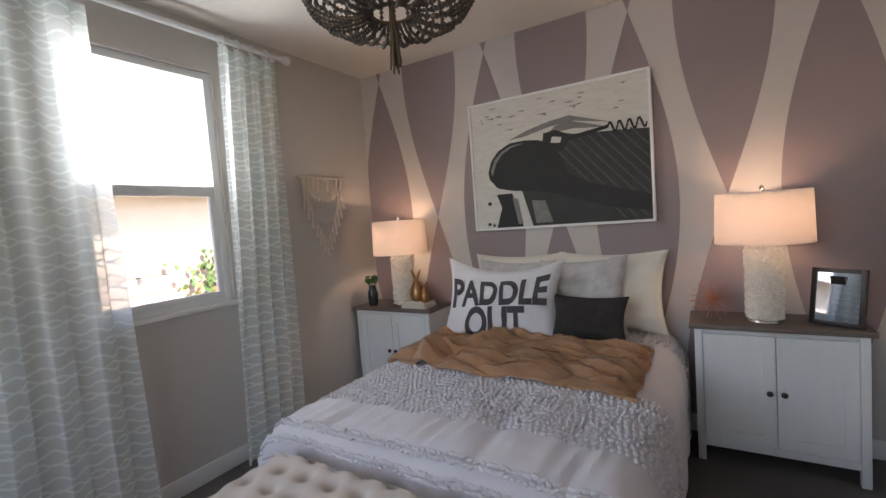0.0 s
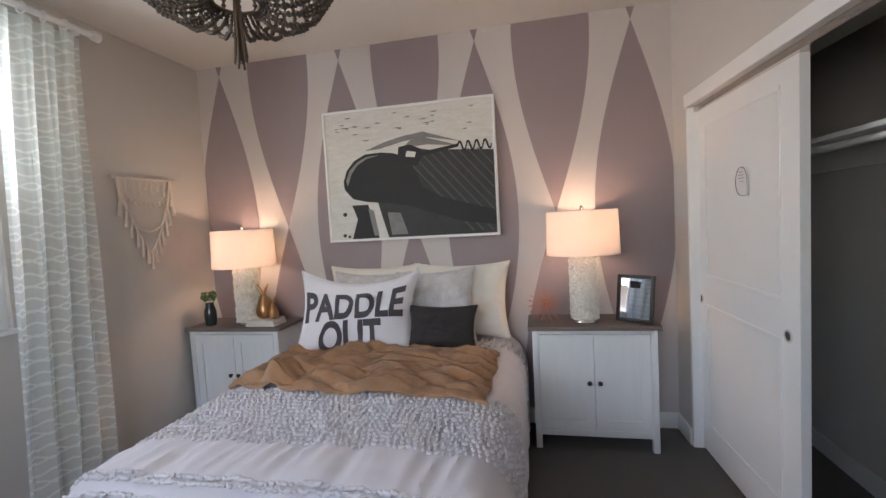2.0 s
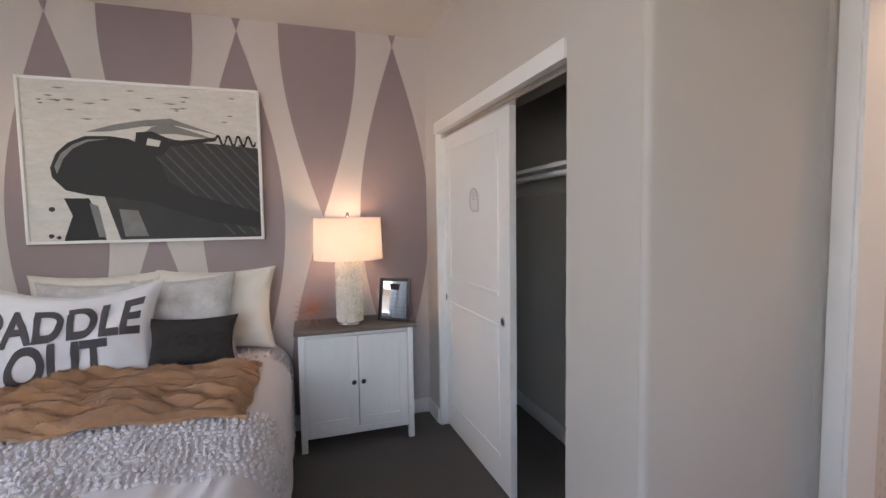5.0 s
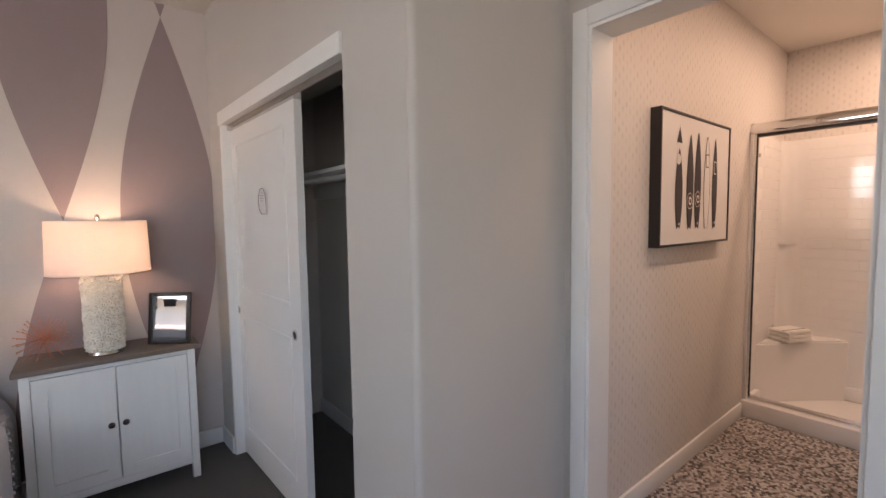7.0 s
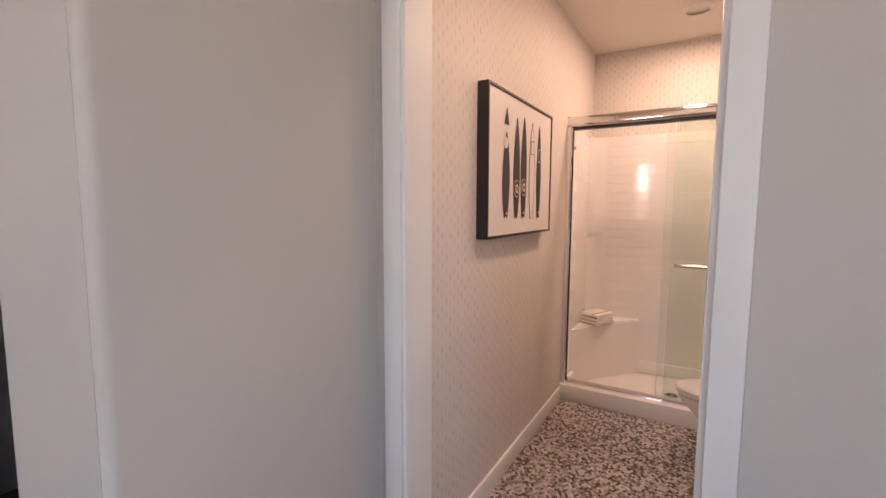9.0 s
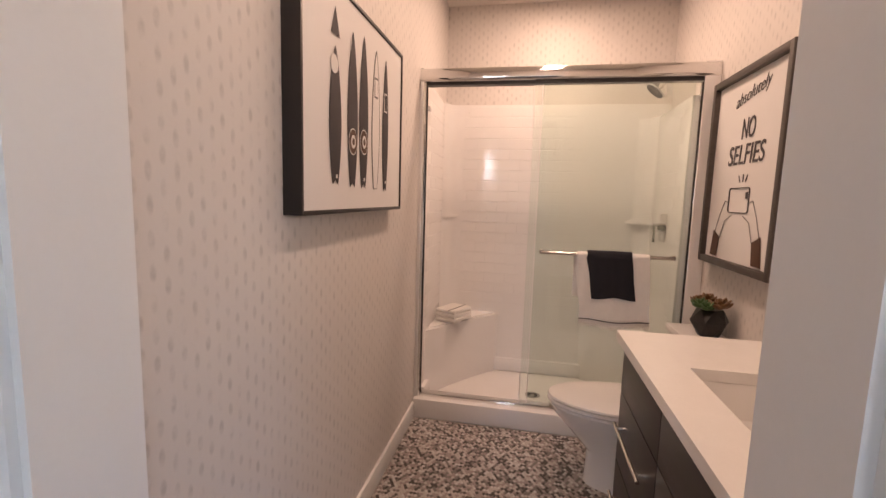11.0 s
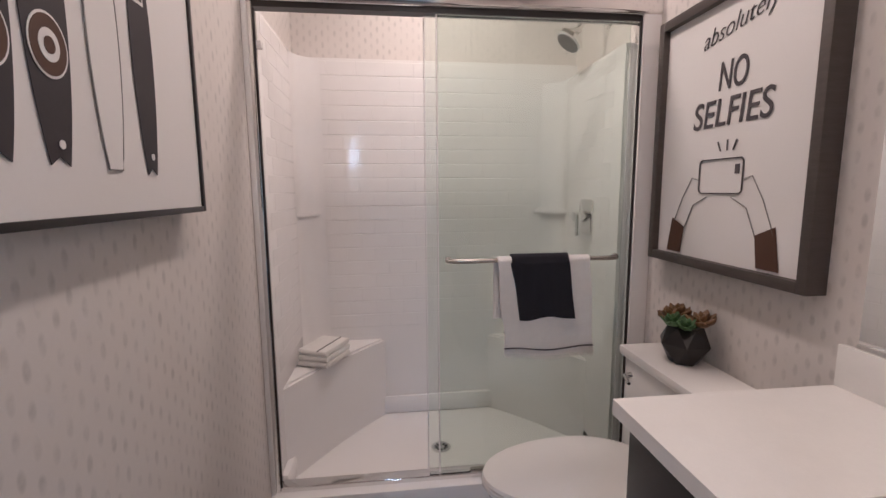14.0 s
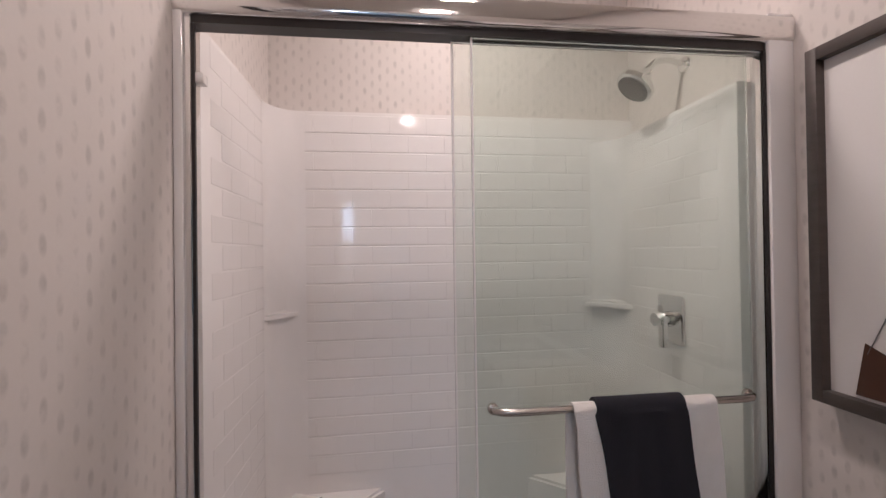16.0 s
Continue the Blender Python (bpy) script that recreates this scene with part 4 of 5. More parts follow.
ink("printed_light_block", [(0.27, 0.02), (0.30, 0.02), (0.275, 0.22), (0.24, 0.24)], ARTMID, 0.0038)
ink("printed_light_block", [(0.38, 0.02), (0.48, 0.02), (0.44, 0.19), (0.36, 0.20)], ARTMID, 0.0038)
ink("printed_edge", [(0.42, 0.63), (0.52, 0.74), (0.60, 0.76), (0.74, 0.70), (0.80, 0.67), (0.62, 0.70), (0.5, 0.69)], ARTMID, 0.0042)
blade = [(0.10, 0.40), (0.095, 0.46), (0.12, 0.55), (0.17, 0.62), (0.24, 0.665), (0.34, 0.67), (0.42, 0.655), (0.50, 0.60), (0.55, 0.50), (0.58, 0.38), (0.70, 0.29), (1.0, 0.17), (1.0, 0.06), (0.80, 0.10), (0.60, 0.19), (0.50, 0.24), (0.38, 0.27), (0.24, 0.29), (0.15, 0.32)]
ink("printed_paddle", blade, ARTBLACK, 0.0032)
ink("printed_highlight", [(0.12, 0.42), (0.112, 0.47), (0.14, 0.55), (0.19, 0.61), (0.25, 0.645), (0.33, 0.65), (0.25, 0.63), (0.19, 0.585), (0.15, 0.52)], ARTMID, 0.0026)
ink("printed_clip", [(0.44, 0.56), (0.48, 0.54), (0.56, 0.55), (0.585, 0.60), (0.585, 0.67), (0.52, 0.71), (0.45, 0.70)], ARTBLACK, 0.0024)
ink("printed_clip_hole", [(0.49, 0.62), (0.545, 0.61), (0.555, 0.65), (0.50, 0.665)], CANVAS, 0.0018)
ink("printed_leash", [(0.58, 0.61), (0.80, 0.66), (0.80, 0.685), (0.58, 0.645)], ARTBLACK, 0.0028)
ink("printed_board_top", [(0.24, 0.69), (0.36, 0.745), (0.46, 0.775), (0.60, 0.80), (0.82, 0.70), (0.62, 0.755), (0.48, 0.74), (0.34, 0.70)], ARTMID, 0.0043)
part("printed_coil", moved(tube([(0.018 + (0.80 + 0.19 * t / 40) * (AWD - 0.036), 0, 0.018 + (0.665 + 0.035 * math.sin(t / 40 * 25)) * (AHT - 0.036)) for t in range(41)], 0.007, 6), pose(0, 0.004, 0)), ARTBLACK, art)
for u, v, q in ((0.09, 0.2, 0.013), (0.08, 0.03, 0.012), (0.11, 0.02, 0.010)):
    ink("printed_blot", [(u + q * math.cos(a) * rr.uniform(0.6, 1.2), v + q * 1.4 * math.sin(a) * rr.uniform(0.6, 1.2)) for a in [6.283 * k / 9 for k in range(9)]], ARTGREY, 0.004)
for k in range(26):
    u, v, l = rr.uniform(0.04, 0.9), rr.uniform(0.76, 0.97), rr.uniform(0.02, 0.07)
    ink("printed_scratch", [(u, v), (u + l * 0.5, v + 0.004), (u + l, v + 0.002), (u + l * 0.6, v - 0.006)], ARTMID, 0.0045)

# macrame
mc = thing("macrame_hanging", "cream cotton macrame on a wooden dowel", "wall hanging", pose(W + 0.02, 3.205, 1.84))
part("dowel", tube([(0, -0.245, 0), (0, 0.245, 0)], 0.009, 10), CORD, mc)
for k in range(9):
    y = -0.2 + 0.05 * k
    part("knotted_cord", tube([(0, y, 0.012), (0.006, y + 0.004, -0.03), (0.0, y - 0.003, -0.07), (0.004, y, -0.075 - 0.03 * (k % 2))], [0.006, 0.008, 0.006, 0.009], 7), CORD, mc)
for w_, dz, z_s in ((0.19, 0.14, -0.02), (0.175, 0.27, -0.08)):
    pts = [(0.004, w_ * math.cos(math.pi * (1 - k / 30)), z_s - dz * math.sin(math.pi * k / 30) ** 0.85) for k in range(31)]
    part("swag", tube(pts, 0.0055, 7), CORD, mc)
    if dz < 0.2:
        for k in range(6, 25, 2):
            p = pts[k]
            part("fringe_cord", tube([p, (0.006, p[1], p[2] - 0.03)], [0.005, 0.006], 6), CORD, mc)
for k in range(13):
    t_ = (k - 6) / 6
    y, z = 0.2 * t_, -0.50 + 0.36 * abs(t_) ** 1.25
    part("fringe_tassel", tube([(0.006, y, z + 0.015), (0.008, y, z - 0.01), (0.008, y * 1.03, z - 0.05), (0.008, y * 1.05, z - 0.105)], [0.004, 0.007, 0.010, 0.013], 9), CORD, mc)
part("swag", tube([(0.004, 0.2 * t_, -0.49 + 0.44 * abs(t_) ** 1.4) for t_ in [k / 16 - 1 for k in range(33)]], 0.0065, 7), CORD, mc)
for sy in (-1, 1):
    part("side_cord", tube([(0, sy * 0.2, 0), (0.004, sy * 0.2, -0.09), (0.004, sy * 0.19, -0.18)], 0.011, 7), CORD, mc)

# curtains and rod
RX, RZ = W + 0.105, 2.63
rod = thing("curtain_rod", "white curtain rod with round finial", "curtain rod", pose(RX, 0, RZ))
part("pole", tube([(0, 0.5, 0), (0, 2.86, 0)], 0.017, 16), ROD, rod)
part("finial", moved(lathe([(0.018, 0), (0.024, 0.004), (0.024, 0.02), (0.03, 0.024), (0.03, 0.05), (0.02, 0.058)], 18), pose(0, 2.85, 0, -90, 0, 0)), ROD, rod)
for y in (2.78, 0.7):
    part("bracket", boxes((-0.105, 0.0, y - 0.01, y + 0.01, -0.03, -0.014), (-0.105, -0.098, y - 0.016, y + 0.016, -0.05, 0.03)), ROD, rod)


def curtain(y0, y1, yb0, yb1, folds, label, seed):
    ob = thing("sheer_curtain", label, "curtain", pose(RX, 0, 0), group="curtains")

    def f(u, v):
        z = 0.02 + (RZ - 0.045 - 0.02) * v
        y = (yb0 + (yb1 - yb0) * u) * (1 - v) + (y0 + (y1 - y0) * u) * v
        amp = 0.032 * (0.75 + 0.25 * (1 - v))
        x = amp * math.sin(u * folds * 2 * math.pi + 0.8 * math.sin(v * 3 + seed)) + 0.012 * noise.noise((u * 8, v * 3, seed))
        return (x, y + 0.012 * math.sin(u * folds * 4 * math.pi + seed), z)
    part("cloth", sheet(folds * 16, 30, f), SHEER, ob)
    part("heading", sheet(folds * 16, 2, lambda u, v: Vector(f(u, 0.965 + 0.035 * v)) + Vector((0.003, 0, 0))), SHEER, ob)
    for k in range(folds):
        y = y0 + (y1 - y0) * (k + 0.3) / folds
        part("ring", moved(tube([(0.027 * math.cos(a), 0, 0.027 * math.sin(a)) for a in [2 * math.pi * q / 24 for q in range(25)]], 0.005, 8), pose(0, y, RZ - 0.006, 0, 0, rr.uniform(-12, 12))), ROD, ob)


curtain(2.37, 2.78, 2.27, 2.73, 4, "white sheer curtain with oval pattern on rings", 1)
curtain(0.75, 1.71, 0.70, 1.77, 6, "white sheer curtain with oval pattern, drawn aside", 2)

# bead chandelier
ch = thing("bead_chandelier", "dark wooden bead chandelier with tassel", "chandelier", pose(-0.085, 2.25, 0))
for k in range(44):
    a = 2 * math.pi * k / 44
    ctrl = [(0.085, 2.315), (0.12, 2.295), (0.18, 2.28), (0.25, 2.285), (0.315, 2.32), (0.355, 2.38), (0.365, 2.44), (0.34, 2.52), (0.27, 2.60), (0.17, 2.65), (0.07, 2.68)]
    pts, rad = [], []
    for i in range(len(ctrl) - 1):
        for q in range(8):
            t_ = q / 8
            p0, p1, p2, p3 = (ctrl[max(i - 1, 0)], ctrl[i], ctrl[i + 1], ctrl[min(i + 2, len(ctrl) - 1)])
            r_, z_ = (0.5 * (2 * p1[c] + (p2[c] - p0[c]) * t_ + (2 * p0[c] - 5 * p1[c] + 4 * p2[c] - p3[c]) * t_ ** 2 + (3 * p1[c] - p0[c] - 3 * p2[c] + p3[c]) * t_ ** 3) for c in (0, 1))
            z_ += 0.012 * math.sin(k * 2.1) * math.sin(i * 0.9)
            aa = a + 0.05 * math.sin(i * 0.7 + k)
            pts.append((r_ * math.cos(aa), r_ * math.sin(aa), z_))
            rad.append((0.0115 if q % 2 else 0.005) * (0.75 if i < 2 else 1))
    part("bead_strand", tube(pts, rad, 6), BEAD, ch)
part("lower_ring", tube([(0.085 * math.cos(2 * math.pi * k / 40), 0.085 * math.sin(2 * math.pi * k / 40), 2.315) for k in range(41)], 0.007, 8), TASSEL, ch)
part("upper_ring", tube([(0.27 * math.cos(2 * math.pi * k / 40), 0.27 * math.sin(2 * math.pi * k / 40), 2.60) for k in range(41)], 0.006, 8), TASSEL, ch)
part("stem", lathe([(0.012, 2.30), (0.012, 2.72)], 12), TASSEL, ch)
part("canopy", lathe([(0.065, 2.715), (0.065, 2.735), (0.05, 2.74)], 24), TASSEL, ch)
for k in range(26):
    a, q = rr.uniform(0, 6.28), rr.uniform(0.2, 1.0)
    part("tassel_cord", tube([(0.008 * math.cos(a), 0.008 * math.sin(a), 2.31), (0.018 * q * math.cos(a), 0.018 * q * math.sin(a), 2.22), (0.034 * q * math.cos(a), 0.034 * q * math.sin(a), rr.uniform(2.075, 2.11))], [0.006, 0.005, 0.004], 5), TASSEL, ch)

# ---- bathroom ----
# shower pan, surround with moulded tiles, corner seats
pan = thing("shower_pan", "glossy white acrylic shower pan with curb", "shower pan")
part("floor_pan", boxes((4.93, BE, BR, BL, 0.0, 0.03)), ACRYLIC, pan)
part("curb", boxes((4.815, 4.94, BR, BL, -0.004, 0.118), bevel=0.012), ACRYLIC, pan)
part("cove", boxes((BE - 0.05, BE, BR, BL, 0.03, 0.14), (4.94, BE - 0.05, BL - 0.05, BL, 0.03, 0.14), (4.94, BE - 0.05, BR, BR + 0.05, 0.03, 0.14), bevel=0.02), ACRYLIC, pan)
part("drain", moved(lathe([(0.05, 0), (0.05, 0.004), (0.044, 0.006), (0.002, 0.004)], 28), pose(5.236, 0.986, 0.030)), CHROME, pan, "round chrome drain grate")
for k in range(10):
    a = 2 * math.pi * k / 10
    part("drain_slot", moved(boxes((0.018, 0.036, -0.004, 0.004, 0, 0.001)), pose(5.236, 0.986, 0.0362, 0, 0, math.degrees(a))), BLACK, pan)
sur = thing("shower_surround", "glossy white moulded subway tile surround", "shower surround")
SB, STOP, RS = 0.02, 2.03, 0.25
GLINT_TILT = 0.0192      # back wall turned slightly so its tiles mirror the bedroom window
bm = boxes((BE - SB, BE, BR, BL, 0.1, STOP))
for v in bm.verts:
    if v.co.x < BE - 0.001:
        v.co.x -= max(0, v.co.y - RS) * GLINT_TILT
part("back_panel", bm, ACRYLIC, sur)
part("side_panel", boxes((4.93, BE - SB, BL - SB, BL, 0.1, STOP), bevel=0.006), ACRYLIC, sur)
part("side_panel", boxes((4.93, BE - SB, BR, RS, 0.1, STOP - 0.1), bevel=0.006), ACRYLIC, sur)


def corner_block(name, y_edge, sign, reach, z0, z1, mat=ACRYLIC):
    """A corner seat or shelf with a bowed front."""
    pts = []
    for k in range(13):
        a = math.pi / 2 * k / 12
        bow = -0.03 * math.sin(2 * a)
        pts.append((BE - SB - reach[0] * (1 - k / 12) - bow * 0.5, y_edge - sign * (reach[1] * k / 12 + bow * 0.5)))
    pts.append((BE - SB, y_edge))
    bm = bmesh.new()
    f = bm.faces.new([bm.verts.new((x, y, z0)) for x, y in pts])
    up = bmesh.ops.extrude_face_region(bm, geom=[f])["geom"]
    bmesh.ops.translate(bm, verts=[g for g in up if isinstance(g, bmesh.types.BMVert)], vec=(0, 0, z1 - z0))
    bmesh.ops.bevel(bm, geom=[e for e in bm.edges if abs(e.verts[0].co.z - z1) < 1e-5 and abs(e.verts[1].co.z - z1) < 1e-5], offset=0.012, segments=2, affect="EDGES")
    part(name, bm, mat, sur)


corner_block("corner_seat", BL - SB, 1, (0.60, 0.45), 0.03, 0.49)
corner_block("corner_seat", RS, -1, (0.46, 0.42), 0.03, 0.49)
corner_block("corner_shelf", BL - SB, 1, (0.155, 0.155), 1.205, 1.235)
corner_block("corner_shelf", RS, -1, (0.155, 0.155), 1.205, 1.235)



def loft(rows):
    bm = bmesh.new()
    rings = [[bm.verts.new((x, y, z)) for x, y in pts] for pts, z in rows]
    for a, b in zip(rings, rings[1:]):
        for k in range(len(a)):
            bm.faces.new((a[k], a[(k + 1) % len(a)], b[(k + 1) % len(a)], b[k]))
    bm.faces.new(rings[0][::-1])
    bm.faces.new(rings[-1])
    return bm


def corner_cove(y_edge, sign, r, z0, z1, shift=0.0):
    """The rounded inner corner of the moulded surround."""
    arc = [(BE - SB - r + r * math.sin(a), y_edge - sign * (r - r * math.cos(a))) for a in [math.pi / 2 * k / 10 for k in range(11)]]
    pts = [(x - 0.0016, y - sign * 0.0012) for x, y in arc] + [(BE - SB + 0.004, y_edge + sign * 0.004)]
    return moved(loft([(pts, z0), (pts, z1)]), pose(-shift, 0, 0))


part("corner_cove", corner_cove(BL - SB, 1, 0.13, 0.485, STOP - 0.004, 0.0265), ACRYLIC, sur)
part("corner_cove", corner_cove(RS, -1, 0.13, 0.485, STOP - 0.104), ACRYLIC, sur)

# toilet
to = thing("toilet", "white two-piece toilet with closed lid", "toilet", pose(4.43, BR, 0))
part("tank", boxes((-0.215, 0.225, 0.012, 0.20, 0.36, 0.72), bevel=0.03), PORCELAIN, to)
part("tank_lid", boxes((-0.23, 0.24, 0.006, 0.215, 0.72, 0.757), bevel=0.014), PORCELAIN, to)


def oval(cy, ax, ay, n=40, back=0.62):
    return [(ax * math.cos(2 * math.pi * k / n), cy + (ay if math.sin(2 * math.pi * k / n) > 0 else ay * back) * math.sin(2 * math.pi * k / n)) for k in range(n)]

part("bowl", loft([(oval(0.36, 0.12, 0.24, back=0.9), 0), (oval(0.36, 0.115, 0.235, back=0.9), 0.02), (oval(0.37, 0.10, 0.22, back=0.95), 0.16), (oval(0.40, 0.13, 0.28, back=0.9), 0.26), (oval(0.42, 0.175, 0.335, back=0.8), 0.34), (oval(0.43, 0.188, 0.35, back=0.75), 0.385), (oval(0.43, 0.18, 0.34, back=0.75), 0.392)]), PORCELAIN, to)
part("deck", boxes((-0.17, 0.17, 0.03, 0.24, 0.30, 0.392), bevel=0.02), PORCELAIN, to)
part("seat", loft([(oval(0.435, 0.178, 0.345, back=0.68), 0.394), (oval(0.435, 0.187, 0.355, back=0.68), 0.40), (oval(0.435, 0.187, 0.355, back=0.68), 0.409), (oval(0.435, 0.182, 0.35, back=0.68), 0.413)]), PORCELAIN, to)
part("lid", loft([(oval(0.435, 0.18, 0.345, back=0.68), 0.415), (oval(0.435, 0.187, 0.354, back=0.68), 0.42), (oval(0.435, 0.184, 0.35, back=0.68), 0.43), (oval(0.435, 0.16, 0.32, back=0.68), 0.437), (oval(0.435, 0.08, 0.16, back=0.68), 0.44)]), PORCELAIN, to)
for sx in (-0.07, 0.07):
    part("hinge", boxes((sx - 0.02, sx + 0.02, 0.205, 0.235, 0.392, 0.43), bevel=0.006), PORCELAIN, to)
part("flush_lever", tube([(0.17, 0.20, 0.66), (0.17, 0.222, 0.66), (0.12, 0.235, 0.652)], [0.012, 0.009, 0.006], 10), CHROME, to, "chrome flush lever")

# succulent on the tank
su = thing("potted_succulent", "red and green succulent in black faceted pot", "plant", pose(4.475, 0.238, 0.757) @ Matrix.Scale(1.07, 4))
bm = bmesh.new()
rings = []
for r_, z_, off in ((0.042, 0, 0), (0.078, 0.065, 0.5), (0.05, 0.118, 0)):
    rings.append([bm.verts.new((r_ * math.cos(2 * math.pi * (k + off) / 6), r_ * math.sin(2 * math.pi * (k + off) / 6), z_)) for k in range(6)])
for a, b, sft in ((rings[0], rings[1], 0), (rings[1], rings[2], 1)):
    for k in range(6):
        if sft == 0:
            bm.faces.new((a[k], a[(k + 1) % 6], b[k]))
            bm.faces.new((a[(k + 1) % 6], b[(k + 1) % 6], b[k]))
        else:
            bm.faces.new((a[k], a[(k + 1) % 6], b[(k + 1) % 6]))
            bm.faces.new((a[k], b[(k + 1) % 6], b[k]))
bm.faces.new(rings[0][::-1])
bm.faces.new(rings[2])
part("faceted_pot", bm, POT, su, smooth=False)


def rosette(cx, cy, cz, size, mat, n, seed):
    r = random.Random(seed)
    for k in range(n):
        a, ring = k * 2.399, k / n
        tilt = 0.25 + 1.1 * (1 - ring)
        L = size * (0.55 + 0.45 * (1 - ring)) * r.uniform(0.85, 1.1)
        bm = bmesh.new()
        bmesh.ops.create_icosphere(bm, subdivisions=2, radius=1)
        for v in bm.verts:
            t_ = (v.co.x + 1) / 2
            w_ = math.sin(math.pi * min(1, t_ * 0.82 + 0.1)) * 0.36
            v.co = Vector((t_ * L, v.co.y * L * w_, v.co.z * L * 0.12 + 0.12 * L * t_ * t_))
        part("succulent_leaf", moved(bm, pose(cx, cy, cz + 0.01 * ring) @ Matrix.Rotation(a, 4, "Z") @ Matrix.Rotation(-(math.pi / 2 - tilt), 4, "Y")), mat, su)


rosette(-0.005, 0.045, 0.122, 0.055, LEAF, 16, 1)
rosette(0.045, -0.005, 0.128, 0.066, REDLEAF, 16, 2)
rosette(-0.045, -0.02, 0.128, 0.064, REDLEAF, 16, 3)
rosette(-0.05, 0.03, 0.12, 0.05, LEAF, 12, 4)
rosette(0.03, 0.04, 0.13, 0.05, REDLEAF, 12, 6)

# vanity
VX0, VX1, VF, CT = DOORIN + 0.006, 4.025, 0.70, 0.872
vn = thing("vanity_cabinet", "espresso slab-drawer bathroom vanity", "cabinet", pose(0, BR, 0))
part("carcass", boxes((VX0, VX1 - 0.02, 0.0, VF - BR - 0.02, 0.09, CT - 0.17), (VX0, VX1 - 0.02, VF - BR - 0.05, VF - BR - 0.02, CT - 0.17, CT - 0.037), (VX1 - 0.05, VX1 - 0.02, 0, VF - BR - 0.05, CT - 0.17, CT - 0.037)), ESPRESSO, vn, smooth=False)
part("toe_kick", boxes((VX0, VX1 - 0.04, 0.0, VF - BR - 0.08, 0, 0.09)), BLACK, vn)
for x0, x1 in ((3.53, VX1 - 0.022), (VX0, 3.526)):
    for i, (z0, z1) in enumerate(((0.65, CT - 0.04), (0.38, 0.646), (0.10, 0.376))):
        dr = part("drawer_front", boxes((x0, x1, VF - BR - 0.019, VF - BR, z0, z1), bevel=0.002), ESPRESSO, vn)
        if i:
            zc = z1 - 0.10
            hd = part("pull", tube([(x0 + 0.06, VF - BR + 0.028, zc), (x1 - 0.06, VF - BR + 0.028, zc)], 0.006, 10), NICKEL, dr, "brushed nickel bar pull")
            for xx in (x0 + 0.10, x1 - 0.10):
                part("post", tube([(xx, VF - BR, zc), (xx, VF - BR + 0.028, zc)], 0.005, 8), NICKEL, hd)
# worktop with a cut-out
def slab_with_hole(xs, ys, t):
    bm = bmesh.new()
    g = [[bm.verts.new((x, y, 0)) for y in ys] for x in xs]
    for i in range(3):
        for j in range(3):
            if (i, j) != (1, 1):
                bm.faces.new((g[i][j], g[i + 1][j], g[i + 1][j + 1], g[i][j + 1]))
    up = bmesh.ops.extrude_face_region(bm, geom=bm.faces[:])["geom"]
    bmesh.ops.translate(bm, verts=[q for q in up if isinstance(q, bmesh.types.BMVert)], vec=(0, 0, t))
    return bm


SX0, SX1, SY0, SY1 = 3.12, 3.685, 0.262, 0.585
wt = thing("countertop", "white quartz vanity top with backsplash", "countertop", pose(0, 0, CT - 0.035))
T = 0.035
part("slab", slab_with_hole((VX0, SX0, SX1, VX1 + 0.01), (BR + 0.001, SY0, SY1, VF + 0.025), T), QUARTZ, wt, smooth=False)
part("backsplash", boxes((VX0, VX1 + 0.01, BR + 0.001, BR + 0.02, T, T + 0.102), bevel=0.002), QUARTZ, wt)
sk = thing("sink_basin", "white rectangular undermount sink", "sink", pose((SX0 + SX1) / 2, (SY0 + SY1) / 2, CT - 0.036))


def rrect(hx, hy, r, n=6):
    pts = []
    for cx, cy, a0 in ((hx - r, hy - r, 0), (-hx + r, hy - r, 90), (-hx + r, -hy + r, 180), (hx - r, -hy + r, 270)):
        for k in range(n + 1):
            a = radians(a0 + 90 * k / n)
            pts.append((cx + r * math.cos(a), cy + r * math.sin(a)))
    return pts


hx, hy = (SX1 - SX0) / 2, (SY1 - SY0) / 2
bm = bmesh.new()
rows = [(rrect(hx + 0.02, hy + 0.02, 0.03), -0.001), (rrect(hx + 0.002, hy + 0.002, 0.03), -0.001), (rrect(hx - 0.006, hy - 0.006, 0.03), -0.02), (rrect(hx - 0.02, hy - 0.02, 0.035), -0.10), (rrect(hx - 0.045, hy - 0.045, 0.04), -0.122), (rrect(0.05, 0.04, 0.02), -0.128)]
rings = [[bm.verts.new((x, y, z)) for x, y in pts] for pts, z in rows]
for a, b in zip(rings, rings[1:]):
    for k in range(len(a)):
        bm.faces.new((a[k], a[(k + 1) % len(a)], b[(k + 1) % len(a)], b[k]))
bm.faces.new(rings[-1])
part("bowl", bm, PORCELAIN, sk)
part("drain", moved(lathe([(0.03, 0), (0.03, 0.004), (0.02, 0.005), (0.018, 0.008), (0.004, 0.010)], 24), pose(0, 0, -0.128)), CHROME, sk, "chrome drain")
fa = thing("faucet", "chrome single-hole bathroom faucet", "faucet", pose((SX0 + SX1) / 2, 0.215, CT))
part("base", lathe([(0.03, 0), (0.03, 0.006), (0.024, 0.01)], 24), CHROME, fa)
part("body", loft([(rrect(0.02, 0.02, 0.008), 0.008), (rrect(0.019, 0.019, 0.008), 0.13), (rrect(0.017, 0.017, 0.008), 0.135)]), CHROME, fa)
part("spout", sheet(16, 12, lambda u, v: ((0.021 + 0.006 * v) * math.cos(2 * math.pi * u), 0.01 + 0.135 * v, 0.105 + 0.03 * math.sin(v * 2.4) - 0.012 * v + (0.014 - 0.003 * v) * math.sin(2 * math.pi * u))), CHROME, fa)
